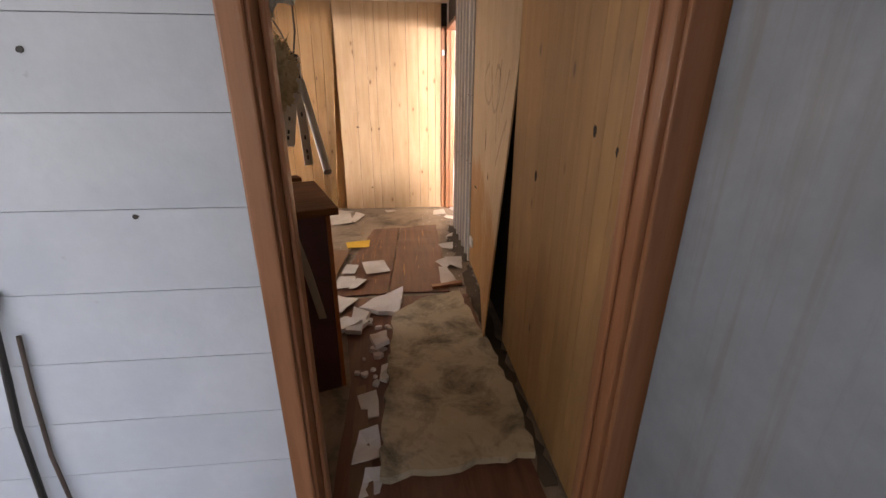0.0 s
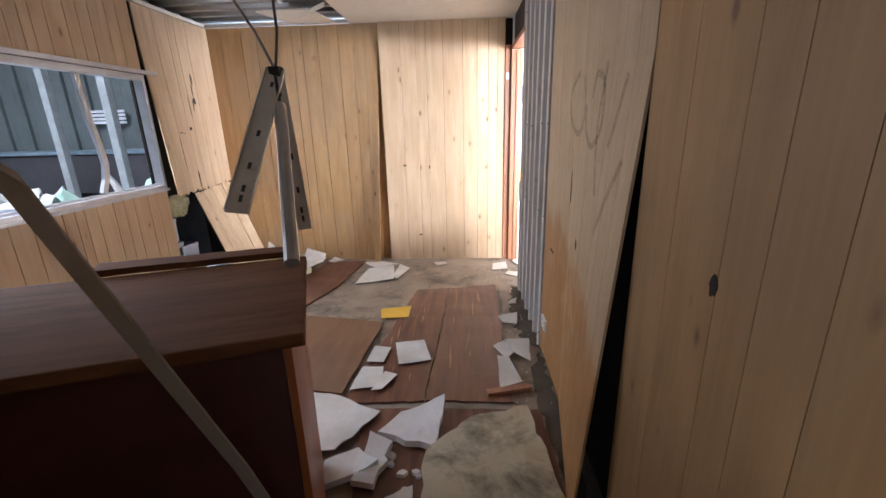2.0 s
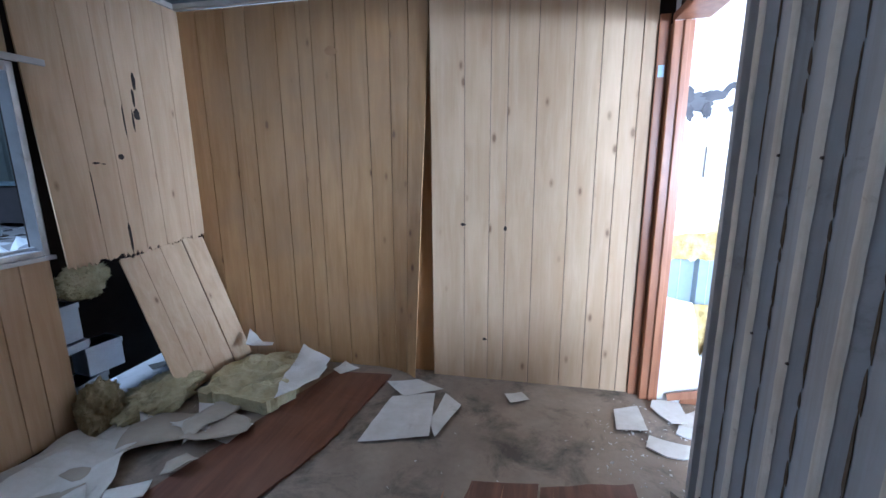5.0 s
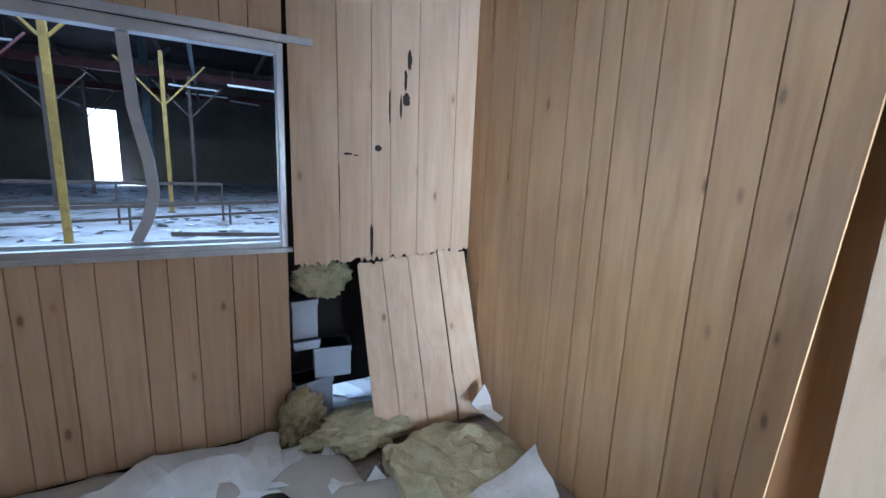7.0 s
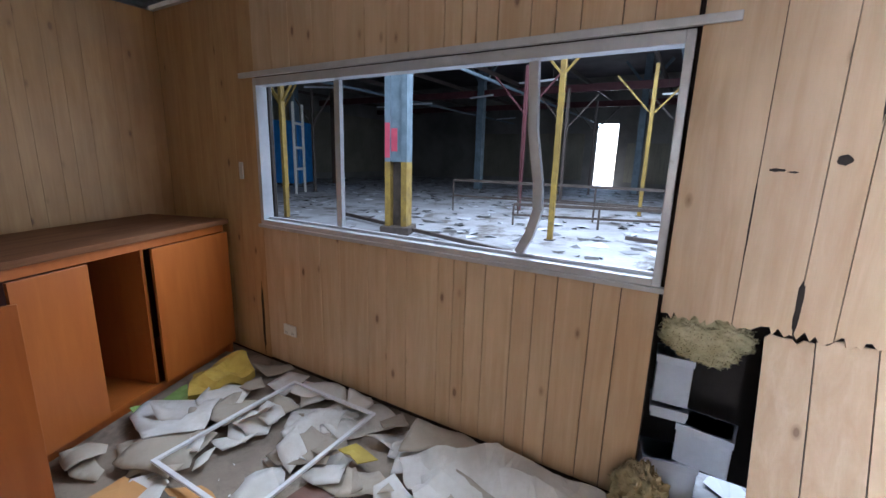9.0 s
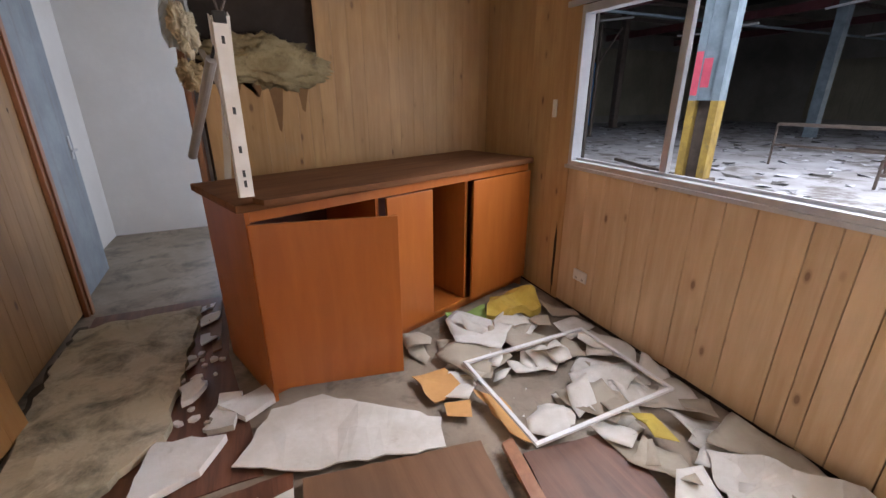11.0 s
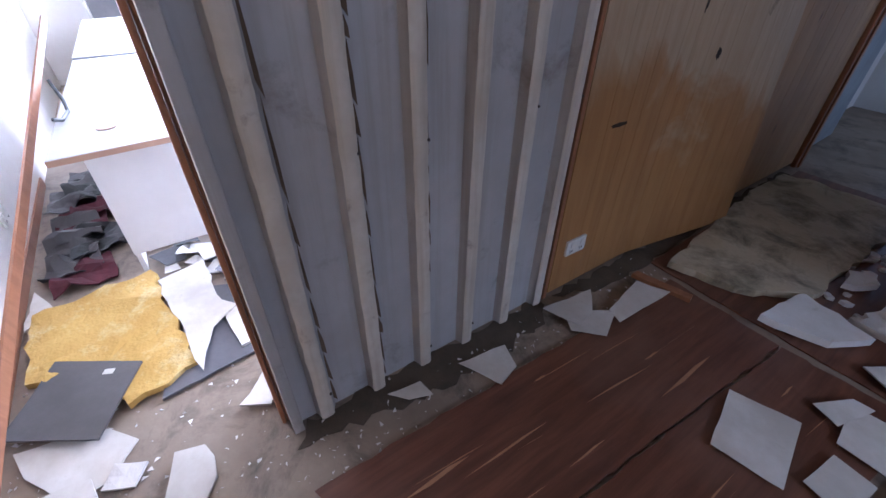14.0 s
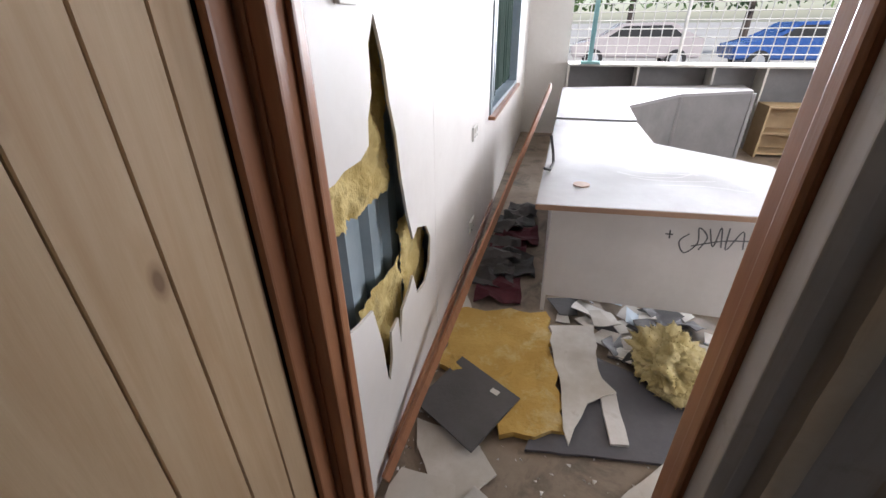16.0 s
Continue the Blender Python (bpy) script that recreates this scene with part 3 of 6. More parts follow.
part("wall_sheet", bm, WHITEWALL, wall_office, "torn white sheet with a ragged hole")
part("wall_sheet", boxes((0.958, 2.14, OFY, OFY + 0.008, 0, HC)), WHITEWALL, wall_office)
part("wall_sheet", boxes((2.143, 5.3, OFY, OFY + 0.008, 0, 0.74), (2.143, 2.28, OFY, OFY + 0.008, 0.743, HC), (3.98, 5.3, OFY, OFY + 0.008, 0.743, HC), (2.283, 3.977, OFY, OFY + 0.008, 1.85, HC)), WHITEWALL, wall_office)
def wool_face(u0, u1, v0, v1, seed):
    """A lumpy batt standing in the wall, its lower edge ragged."""
    bm = bmesh.new()
    nu, nv = max(4, int((u1 - u0) / 0.010)), max(4, int((v1 - v0) / 0.010))
    grid = [[bm.verts.new(OFF(u0 + (u1 - u0) * i / nu, v0 + (v1 - v0) * j / nv + (0.03 * noise.noise(Vector((i * 0.5, seed, 0))) if j == 0 else 0), 0.048 - 0.016 * noise.fractal(Vector((i * 0.12 + seed, j * 0.12, seed)), 0.7, 2.1, 5) - 0.004 * noise.noise(Vector((i * 0.9, j * 0.9, seed))))) for i in range(nu + 1)] for j in range(nv + 1)]
    for r, q in zip(grid, grid[1:]):
        for i in range(nu):
            bm.faces.new((r[i], r[i + 1], q[i + 1], q[i]))
    return bm


for k, (u0, u1, v0, v1) in enumerate(((0.1, 0.62, 0.86, 1.36), (0.34, 0.668, 0.26, 0.60), (0.67, 0.95, 0.36, 0.72))):
    ob = part("wool_layer", wool_face(u0, u1, v0, v1, 3 + k), WOOL, wall_office, "yellow glass wool in the wall")
    for f in ob.data.polygons:
        f.use_smooth = True
part("outer_sheet", corrugated(bmesh.new(), 0.13, 2.2, 0, HC, lambda u, v, d: (u, OFY + 0.10 - d, v), 0.15, 0.025, 0.05), BLUESTEEL, wall_office, "blue grey corrugated outer steel sheet")
part("outer_sheet", boxes((2.2, 5.4, OFY + 0.10, OFY + 0.11, 0, 0.74), (3.98, 5.4, OFY + 0.10, OFY + 0.11, 0.74, HC)), BLUESTEEL, wall_office)
part("wall_side", boxes((XR + 0.11, XR + 0.15, 1.2, DOOR_Y[0] - 0.04, 0, HC), (XR + 0.11, 1.2, 1.1, 1.2, 0, HC), (3.6, 6.5, 1.1, 1.2, 0, HC), (1.2, 3.6, 1.1, 1.2, 0, 0.9), (1.2, 3.6, 1.1, 1.2, 2.02, HC)), WHITEWALL, wall_office)
part("end_wall", boxes((5.25, 5.32, 1.2, OFY, 0, 0.86), (5.25, 5.32, 1.2, OFY, 2.1, HC), (5.25, 5.32, 4.98, OFY, 0.86, 2.1), (5.25, 5.32, 1.2, 1.5, 0.86, 2.1)), WHITEWALL, wall_office)

# ---- hall beyond the left window ----
HZ = -0.1
hall_floor = part("hall_floor", boxes((-40, XL - 0.13, -22, 28, HZ - 0.1, HZ)), CONCRETE)
tagged(hall_floor, "grey concrete hall floor strewn with pale litter", "floor", kind="structure")
hall = part("hall_walls", boxes((-30.2, -30, -22, -1.25, HZ, 7), (-30.2, -30, 0.0, 28, HZ, 7), (-30.2, -30, -1.25, 0.0, 3.8, 7), (-40, XL - 0.13, -16.2, -16, HZ, 7), (-40, XL - 0.13, 28, 28.2, HZ, 7), (XL - 0.16, XL - 0.13, -22, WIN[0] - 0.05, HZ, 7), (XL - 0.16, XL - 0.13, WIN[1] + 0.05, YF + 0.2, 0.93, 7), (XL - 0.16, XL - 0.13, YF + 0.2, 28, HZ, 7), (XL - 0.16, XL - 0.13, WIN[0] - 0.05, WIN[1] + 0.05, 2.3, 7)), HALLWALL)
tagged(hall, "dark steel sheeted walls of a large derelict hall", "wall", kind="structure")
hall_roof = part("hall_roof", boxes((-30.2, XL - 0.1, -22, 28, 6.6, 6.7)), HALLROOF)
tagged(hall_roof, "dark sheeted hall roof", "roof", kind="structure")

# ---- ground outside ----
ground = part("ground", boxes((6.6, 400, -300, 300, -0.3, -0.2)), plain("pale_paving", (0.42, 0.40, 0.37), (0.33, 0.31, 0.28), 0.8, 0.4, 5, 0.1))
tagged(ground, "pale sunlit yard paving", "ground", kind="structure")

# ---- window to the hall ----
win = thing("window_1", "aluminium sliding window with its glass broken out", "window", kind="structure")
y0, y1, z0, z1 = WIN
part("frame", boxes((XL - 0.065, XL + 0.012, y0, y0 + 0.03, z0, z1), (XL - 0.065, XL + 0.012, y1 - 0.03, y1, z0, z1), (XL - 0.055, XL + 0.012, y0 + 0.03, y1 - 0.03, z1 - 0.045, z1), (XL - 0.055, XL + 0.012, y0 + 0.03, y1 - 0.03, z0, z0 + 0.03), bevel=0.004), ALU, win)
part("track", boxes((XL - 0.05, XL - 0.03, y0 + 0.03, y1 - 0.03, z0 + 0.031, z0 + 0.045)), ALU, win)
part("sill", boxes((XL - 0.02, XL + 0.02, y0 - 0.02, y1 + 0.02, z0 - 0.022, z0 - 0.001), bevel=0.003), ALU, win)
part("blind_rail", boxes((XL + 0.013, XL + 0.038, y0 - 0.1, y1 + 0.12, z1 + 0.002, z1 + 0.032), bevel=0.004), ALU, win, "grey aluminium blind rail")
part("stile", boxes((XL - 0.06, XL - 0.03, 2.87, 2.91, z0 + 0.046, z1 - 0.046), bevel=0.003), ALU, win)
bm = bmesh.new()
pts = [(4.00, z1 - 0.046), (4.015, 1.55), (4.05, 1.35), (4.06, 1.22), (4.03, 1.11), (3.985, z0 + 0.046)]
for a, b in zip(pts, pts[1:]):
    strip(bm, (XL - 0.045, a[0], a[1]), (XL - 0.045, b[0], b[1] - 0.002), 0.04, 0.028, (0, 1, 0))
part("stile", bm, ALU, win, "bent aluminium stile")

# ---- cabinet ----
CAB = thing("cabinet", "orange laminate counter cabinet with a dark top and open doors", "cabinet", (-0.803, 1.996, 0), 199.6)
CW, CD, CH = 1.96, 0.58, 0.945
# local x runs along the counter towards the window wall, local y from its back towards its doors is negative
part("end_panel", boxes((0, 0.02, -CD, 0, 0, CH), bevel=0.002), LAMINATE, CAB)
part("end_panel", boxes((CW - 0.02, CW, -CD, 0, 0, CH), bevel=0.002), LAMINATE, CAB)
part("divider", boxes((0.66, 0.68, -CD + 0.03, -0.02, 0.08, CH - 0.001)), LAMINATE, CAB)
part("divider", boxes((1.34, 1.36, -CD + 0.03, -0.02, 0.08, CH - 0.001)), LAMINATE, CAB)
part("back_panel", boxes((0.021, CW - 0.021, -0.018, 0, 0.0, CH - 0.001)), MAROON, CAB, "dark maroon back board")
part("base", boxes((0.021, CW - 0.021, -CD + 0.02, -0.02, 0.055, 0.078), (0.021, CW - 0.021, -CD + 0.05, -CD + 0.07, 0, 0.054)), LAMINATE, CAB)
part("rail", boxes((0.021, CW - 0.021, -CD + 0.001, -CD + 0.02, CH - 0.05, CH - 0.001)), LAMINATE, CAB)
part("worktop", boxes((-0.035, CW + 0.02, -CD - 0.03, 0.03, CH, CH + 0.035), bevel=0.006), WALNUT, CAB, "dark stained worn worktop")
doors = (((0.01, 0.625), -30), ((0.70, 1.02), 0), ((1.37, 1.97), 0))
for (a, b), turn in doors:
    d = part("door", boxes((0, b - a, -0.018, 0, 0.08, CH - 0.055), bevel=0.002), LAMINATE, CAB)
    d.matrix_basis = pose(a, -CD - 0.002, 0, 0, 0, turn)


# ---- marks on the walls ----
# flat patch; the default near-black puts a hole's inner dark into its colour
def blot(u, v, w, h, put, face, parent, seed, name="knot_hole", material=None, n=17):
    r = random.Random(seed)
    pts = [(u + w / 2 * math.cos(a) * r.uniform(0.7, 1.15), v + h / 2 * math.sin(a) * r.uniform(0.7, 1.15)) for a in [2 * math.pi * i / n for i in range(n)]]
    return part(name, prism(bmesh.new(), pts, face - 0.0015, face + 0.001, put), material or BACKING, parent)


RIGHT = lambda u, v, d: (bulge(u, v) + d, u, v)
for i, (u, v, w, h, put, face, wall) in enumerate((
        (1.91, 1.12, 0.026, 0.05, RIGHT, 0, wall_right), (1.39, 1.357, 0.022, 0.042, RIGHT, 0, wall_right), (1.24, 1.317, 0.012, 0.028, RIGHT, 0, wall_right), (3.04, 1.15, 0.016, 0.15, RIGHT, 0, wall_right), (2.86, 0.93, 0.03, 0.05, RIGHT, 0, wall_right), (3.37, 0.745, 0.10, 0.018, RIGHT, 0, wall_right),
        (-0.99, 1.03, 0.035, 0.018, FAR, 0, wall_far), (-0.73, 1.01, 0.02, 0.035, FAR, 0, wall_far), (-0.85, 0.28, 0.03, 0.02, FAR, 0, wall_far),
        (5.0, 1.455, 0.042, 0.034, TORN, 0, wall_left), (4.845, 1.42, 0.045, 0.012, TORN, 0, wall_left), (4.885, 1.415, 0.028, 0.007, TORN, 0, wall_left), (5.165, 1.89, 0.03, 0.10, TORN, 0, wall_left), (5.145, 1.80, 0.018, 0.11, TORN, 0, wall_left), (5.15, 1.70, 0.045, 0.07, TORN, 0, wall_left), (5.12, 1.66, 0.012, 0.12, TORN, 0, wall_left), (5.06, 1.66, 0.010, 0.20, TORN, 0, wall_left), (4.963, 1.0, 0.018, 0.20, TORN, 0, wall_left), (4.80, 1.26, 0.006, 0.28, TORN, 0, wall_left))):
    blot(u, v, w, h, put, face, wall, i)
blot(-1.83, 2.09, 0.09, 0.06, FAR, 0.03, wall_far, 77, "torn_patch", plain("bare_ply_patch", (0.40, 0.24, 0.12), (0.3, 0.17, 0.08), 0.8))
blot(2.17, 0.3, 0.028, 0.55, LEFT, 0, wall_left, 5, "split", None)
def faded_spray():
    """Thin grey spray, patchy enough to let the panel show through."""
    m, n, l, p = mat("faded_grey_spray")
    p.inputs["Base Color"].default_value = (0.16, 0.14, 0.115, 1)
    p.inputs["Roughness"].default_value = 0.7
    l.new(ramp(n, l, noisy(n, l, place(n, l, (1, 1, 1)), 60, 4, 0.7), 0.3, 0.7, 0.05, 0.5), p.inputs["Alpha"])
    return m


GRAF = faded_spray()


def scrawl(curves, put, face, width, material, parent, name="graffiti"):
    bm = bmesh.new()
    for pts in curves:
        P = [Vector((*p, 0)) for p in pts]
        fine = []
        for i in range(len(P) - 1):
            a, b, c, d = P[max(i - 1, 0)], P[i], P[i + 1], P[min(i + 2, len(P) - 1)]
            for k in range(5):
                t = k / 5
                fine.append(0.5 * ((2 * b) + (c - a) * t + (2 * a - 5 * b + 4 * c - d) * t * t + (3 * b - a - 3 * c + d) * t ** 3))
        fine.append(P[-1])
        row = []
        for i, p in enumerate(fine):
            d = (fine[min(i + 1, len(fine) - 1)] - fine[max(i - 1, 0)]).normalized()
            nrm = Vector((-d.y, d.x, 0)) * width / 2
            row.append([bm.verts.new(put(q.x, q.y, face)) for q in (p - nrm, p + nrm)])
        for r, s in zip(row, row[1:]):
            bm.faces.new((r[0], r[1], s[1], s[0]))
    return part(name, bm, material, parent)


scrawl([[(3.0, 1.63), (3.13, 1.56), (3.10, 1.44), (2.968, 1.386), (2.89, 1.46), (2.93, 1.61)], [(2.87, 1.50), (2.85, 1.40), (2.763, 1.344), (2.67, 1.40), (2.655, 1.48), (2.68, 1.57), (2.767, 1.60), (2.80, 1.52)], [(2.66, 1.63), (2.70, 1.40), (2.645, 1.175)], [(2.462, 1.57), (2.516, 1.429), (2.558, 1.35)], [(2.40, 1.32), (2.499, 1.198), (2.594, 1.048)]], RIGHT, -0.002, 0.026, GRAF, wall_right)
SPRAY = plain("black_spray_paint", (0.06, 0.06, 0.065), (0.13, 0.13, 0.14), 0.85)
for k, (u, v, w, h) in enumerate(((0.24, 1.70, 0.17, 0.10), (0.19, 1.74, 0.08, 0.09), (0.32, 1.735, 0.13, 0.055), (0.21, 1.65, 0.04, 0.08), (0.29, 1.66, 0.045, 0.09))):
    blot(u, v, w, h, OFF, -0.0008 * k, wall_office, 40 + k, "spray_mark", SPRAY, 22)
scrawl([[(0.36, 1.74), (0.40, 1.78), (0.44, 1.74), (0.42, 1.68), (0.39, 1.66)]], OFF, -0.002, 0.03, SPRAY, wall_office, "spray_mark")

# ---- sockets, switches ----
def socket(at, rz, w=0.115, h=0.073, label="white plastic wall socket plate", name="wall_socket", holes=True):
    t = thing(name, label, "socket", at, rz, "wall sockets")
    part("plate", boxes((-w / 2, w / 2, -0.012, 0, -h / 2, h / 2), bevel=0.003), PLASTIC, t)
    if holes:
        for x in (-w / 4, w / 4):
            part("switch_rocker", boxes((x - 0.008, x + 0.008, -0.016, -0.0125, 0.004, 0.028), bevel=0.001), PLASTIC, t)
            part("pin_hole", boxes((x - 0.008, x - 0.004, -0.0128, -0.0121, -0.022, -0.012), (x + 0.004, x + 0.008, -0.0128, -0.0121, -0.022, -0.012)), BLACK, t)
    return t


socket((XL + 0.0005, 2.45, 0.28), 90)
socket((XR - 0.0005, 3.47, 0.25), -90)
socket((1.75, OFY - 0.0005, 0.77), 0)
socket((1.72, OFY - 0.0005, 0.24), 0)
socket((XL + 0.0005, 2.05, 1.31), 90, 0.035, 0.11, "narrow white switch plate by the window", "wall_switch", False)
socket((0.345, OFY - 0.0005, 1.40), 0, 0.075, 0.16, "white switch plate beside the torn wall", "wall_switch")
t = thing("door_sticker", "small pale blue sticker on the door frame", "sticker", (0.065, YF - 0.0205, 1.87), 0)
part("label", boxes((-0.015, 0.015, -0.002, 0, -0.03, 0.03)), plain("pale_blue_label", (0.5, 0.65, 0.72), (0.4, 0.55, 0.62), 0.5), t)

# ---- flat and crumpled litter ----
def sheet(name, label, category, corners, z, material, thick=0.004, amp=0.0, seed=0, rough=0.010, group="", scale=5.0, cuts=1, lift=None, step=0.06):
    """A torn flat piece with these floor corners; amp crumples it, lift raises its first corner."""
    r = random.Random(seed)
    cx, cy = sum(p[0] for p in corners) / len(corners), sum(p[1] for p in corners) / len(corners)
    t = None
    bm = bmesh.new()
    outline = torn([(x - cx, y - cy) for x, y in corners], r, rough, step) if rough else [(x - cx, y - cy) for x, y in corners]
    prism(bm, outline, 0, thick, FLAT)
    if amp or lift:
        bmesh.ops.triangulate(bm, faces=bm.faces)
        for _ in range(cuts):
            bmesh.ops.subdivide_edges(bm, edges=[e for e in bm.edges if e.calc_length() > 0.05], cuts=1)
            bmesh.ops.triangulate(bm, faces=bm.faces)
        lx, ly = corners[0][0] - cx, corners[0][1] - cy
        size = max(math.hypot(lx, ly), 0.05)
        for v in bm.verts:
            h = amp * max(0.0, noise.noise(Vector((v.co.x * scale + seed * 3.1, v.co.y * scale, seed))) + 0.12) * 1.6
            if lift:
                h += lift * max(0, (v.co.x * lx + v.co.y * ly) / size / size) ** 2
            v.co.z += h
    ob = new(name, mesh_of(name, bm, material))
    ob.location = (cx, cy, z)
    return tagged(ob, label, category, group)


rd = random.Random(41)
# large boards
sheet("floor_board", "split red-brown board lying on the floor", "board", [(-0.13, 3.02), (-0.60, 3.03), (-0.50, 4.62), (-0.10, 4.72)], 0.002, REDBOARD, 0.012, 0.006, 1, 0.006, "fallen boards")
sheet("floor_board", "split red-brown board lying on the floor", "board", [(-0.608, 3.03), (-1.04, 3.0), (-0.80, 4.60), (-0.508, 4.64)], 0.002, REDBOARD, 0.012, 0.004, 2, 0.006, "fallen boards")
sheet("floor_board", "stained tan plywood board lying flat", "board", [(-1.065, 3.07), (-1.77, 3.18), (-1.66, 4.06), (-1.30, 4.0), (-0.99, 3.93)], 0.0145, TANBOARD, 0.012, 0.0, 3, 0.004, "fallen boards")
sheet("floor_board", "long red-brown board lying along the litter", "board", [(-1.46, 5.45), (-1.86, 5.42), (-2.22, 4.10), (-1.80, 3.98), (-1.56, 4.69)], 0.002, REDBOARD, 0.012, 0.004, 4, 0.004, "fallen boards")
sheet("floor_board", "brown board half hidden under sheets", "board", [(-1.90, 3.30), (-2.35, 3.36), (-2.2, 3.95), (-1.78, 3.92)], 0.002, REDBOARD, 0.010, 0.003, 5, 0.004, "fallen boards")
sheet("plywood_strip", "narrow orange timber batten on the floor", "batten", [(-1.83, 3.25), (-1.885, 3.24), (-1.79, 3.86), (-1.735, 3.87)], 0.028, TRIM, 0.022, 0, 6, 0.0)
sheet("plywood_strip", "short orange timber offcut by the wall", "batten", [(-0.02, 3.12), (-0.02, 3.16), (-0.27, 3.10), (-0.26, 3.06)], 0.016, TRIM, 0.02, 0, 7, 0.0)
sheet("yellow_envelope", "yellow paper envelope on the floor", "envelope", [(-1.055, 4.18), (-0.815, 4.24), (-0.815, 4.04), (-1.02, 4.0)], 0.016, plain("yellow_paper", (0.72, 0.46, 0.05), (0.62, 0.38, 0.04), 0.7), 0.004, 0.006, 8, 0.003)
# mouldy foam slab and broken pieces
sheet("floor_board", "worn red-brown board under the foam slab", "board", [(-0.78, 1.19), (0.04, 1.19), (0.0, 2.97), (-0.93, 2.97), (-0.78, 2.0)], 0.002, REDBOARD, 0.006, 0, 16, 0.004, "fallen boards")
sheet("foam_slab", "mould-stained foam slab on the floor", "slab", [(-0.07, 2.95), (-0.34, 2.87), (-0.56, 2.64), (-0.58, 2.1), (-0.60, 1.37), (0.05, 1.43), (0.06, 1.8), (0.0, 2.4)], 0.0095, FOAM, 0.036, 0.012, 9, 0.014, cuts=2)
for i, (c, h, nm) in enumerate((([(-0.49, 3.0), (-0.53, 2.66), (-0.80, 2.74), (-0.71, 2.89)], 0.035, "wedge"), ([(-0.76, 2.55), (-0.97, 2.44), (-1.0, 2.57), (-0.87, 2.65)], 0.03, "wedge"), ([(-0.83, 2.72), (-0.72, 2.68), (-0.76, 2.44), (-0.86, 2.46)], 0.03, "wedge"), ([(-0.70, 2.36), (-0.60, 2.44), (-0.58, 2.32), (-0.66, 2.26)], 0.03, "wedge"))):
    sheet("foam_piece", "broken white foam wedge on the boards", "foam", c, 0.016, WHITEFOAM, h, 0.012, 20 + i, 0.012, "broken foam", lift=0.03)
for i in range(26):
    x, y, s = rd.uniform(-0.76, -0.52), rd.uniform(1.9, 2.75), rd.uniform(0.012, 0.032)
    c = [(x + s * math.cos(a) * rd.uniform(0.6, 1.2), y + s * math.sin(a) * rd.uniform(0.6, 1.2)) for a in (0.2, 1.3, 2.5, 3.6, 5.1)]
    sheet("foam_crumb", "small white crumb of broken foam", "foam", c, 0.0085, WHITEFOAM, s * 0.8, 0, 50 + i, 0.003, "foam crumbs", step=0.02)
sheet("wall_sheet", "dirty white sheet of wall lining lying flat", "sheet", [(-0.82, 2.91), (-0.98, 2.64), (-1.21, 2.62), (-1.67, 3.0), (-1.62, 3.16), (-1.07, 3.04)], 0.028, PAPER, 0.006, 0.012, 10, 0.012)
# paper
papers = [([(-0.593, 3.41), (-0.79, 3.35), (-0.85, 3.62), (-0.66, 3.66)], 0.0), ([(-0.86, 3.13), (-1.03, 3.10), (-1.01, 3.33), (-0.88, 3.33)], 0.0), ([(-0.89, 3.38), (-1.0, 3.39), (-0.98, 3.57), (-0.87, 3.55)], 0), ([(-0.78, 3.24), (-0.85, 3.1), (-0.91, 3.09), (-0.86, 3.27)], 0.0),
    ([(-1.63, 3.6), (-1.72, 3.55), (-1.75, 3.65), (-1.67, 3.71)], 0), ([(-0.18, 3.46), (-0.11, 3.44), (-0.06, 3.18), (-0.19, 3.12)], 0), ([(-0.11, 3.63), (0.05, 3.67), (0.02, 3.4), (-0.08, 3.51)], 0.02), ([(-0.0, 3.60), (-0.13, 3.42), (-0.2, 3.57), (-0.1, 3.66)], 0.0),
    ([(-1.45, 5.32), (-1.27, 5.42), (-1.08, 5.33), (-1.3, 5.2)], 0.02), ([(-1.37, 5.19), (-1.12, 5.27), (-1.06, 4.86), (-1.41, 4.75)], 0.0), ([(-1.05, 5.25), (-0.94, 5.17), (-1.03, 4.86), (-1.09, 5.0)], 0.02), ([(-1.83, 5.53), (-1.70, 5.48), (-1.8, 5.38), (-1.88, 5.44)], 0.02),
    ([(-0.08, 5.3), (0.06, 5.36), (0.06, 5.12), (-0.1, 5.1)], 0.0), ([(-0.7, 5.33), (-0.6, 5.38), (-0.55, 5.3), (-0.66, 5.25)], 0.01), ([(0.0, 4.35), (0.06, 4.4), (0.04, 4.28), (-0.03, 4.27)], 0.0), ([(-0.13, 4.05), (0.03, 4.12), (0.0, 3.92), (-0.1, 3.95)], 0.0)]
for i, (c, up) in enumerate(papers):
    sheet("paper_sheet", "soiled white paper sheet on the floor", "paper", c, 0.029 if c[0][1] < 3.8 else 0.0155, PAPER, 0.002, 0.006, 100 + i, 0.003, "scattered papers", lift=up or None)
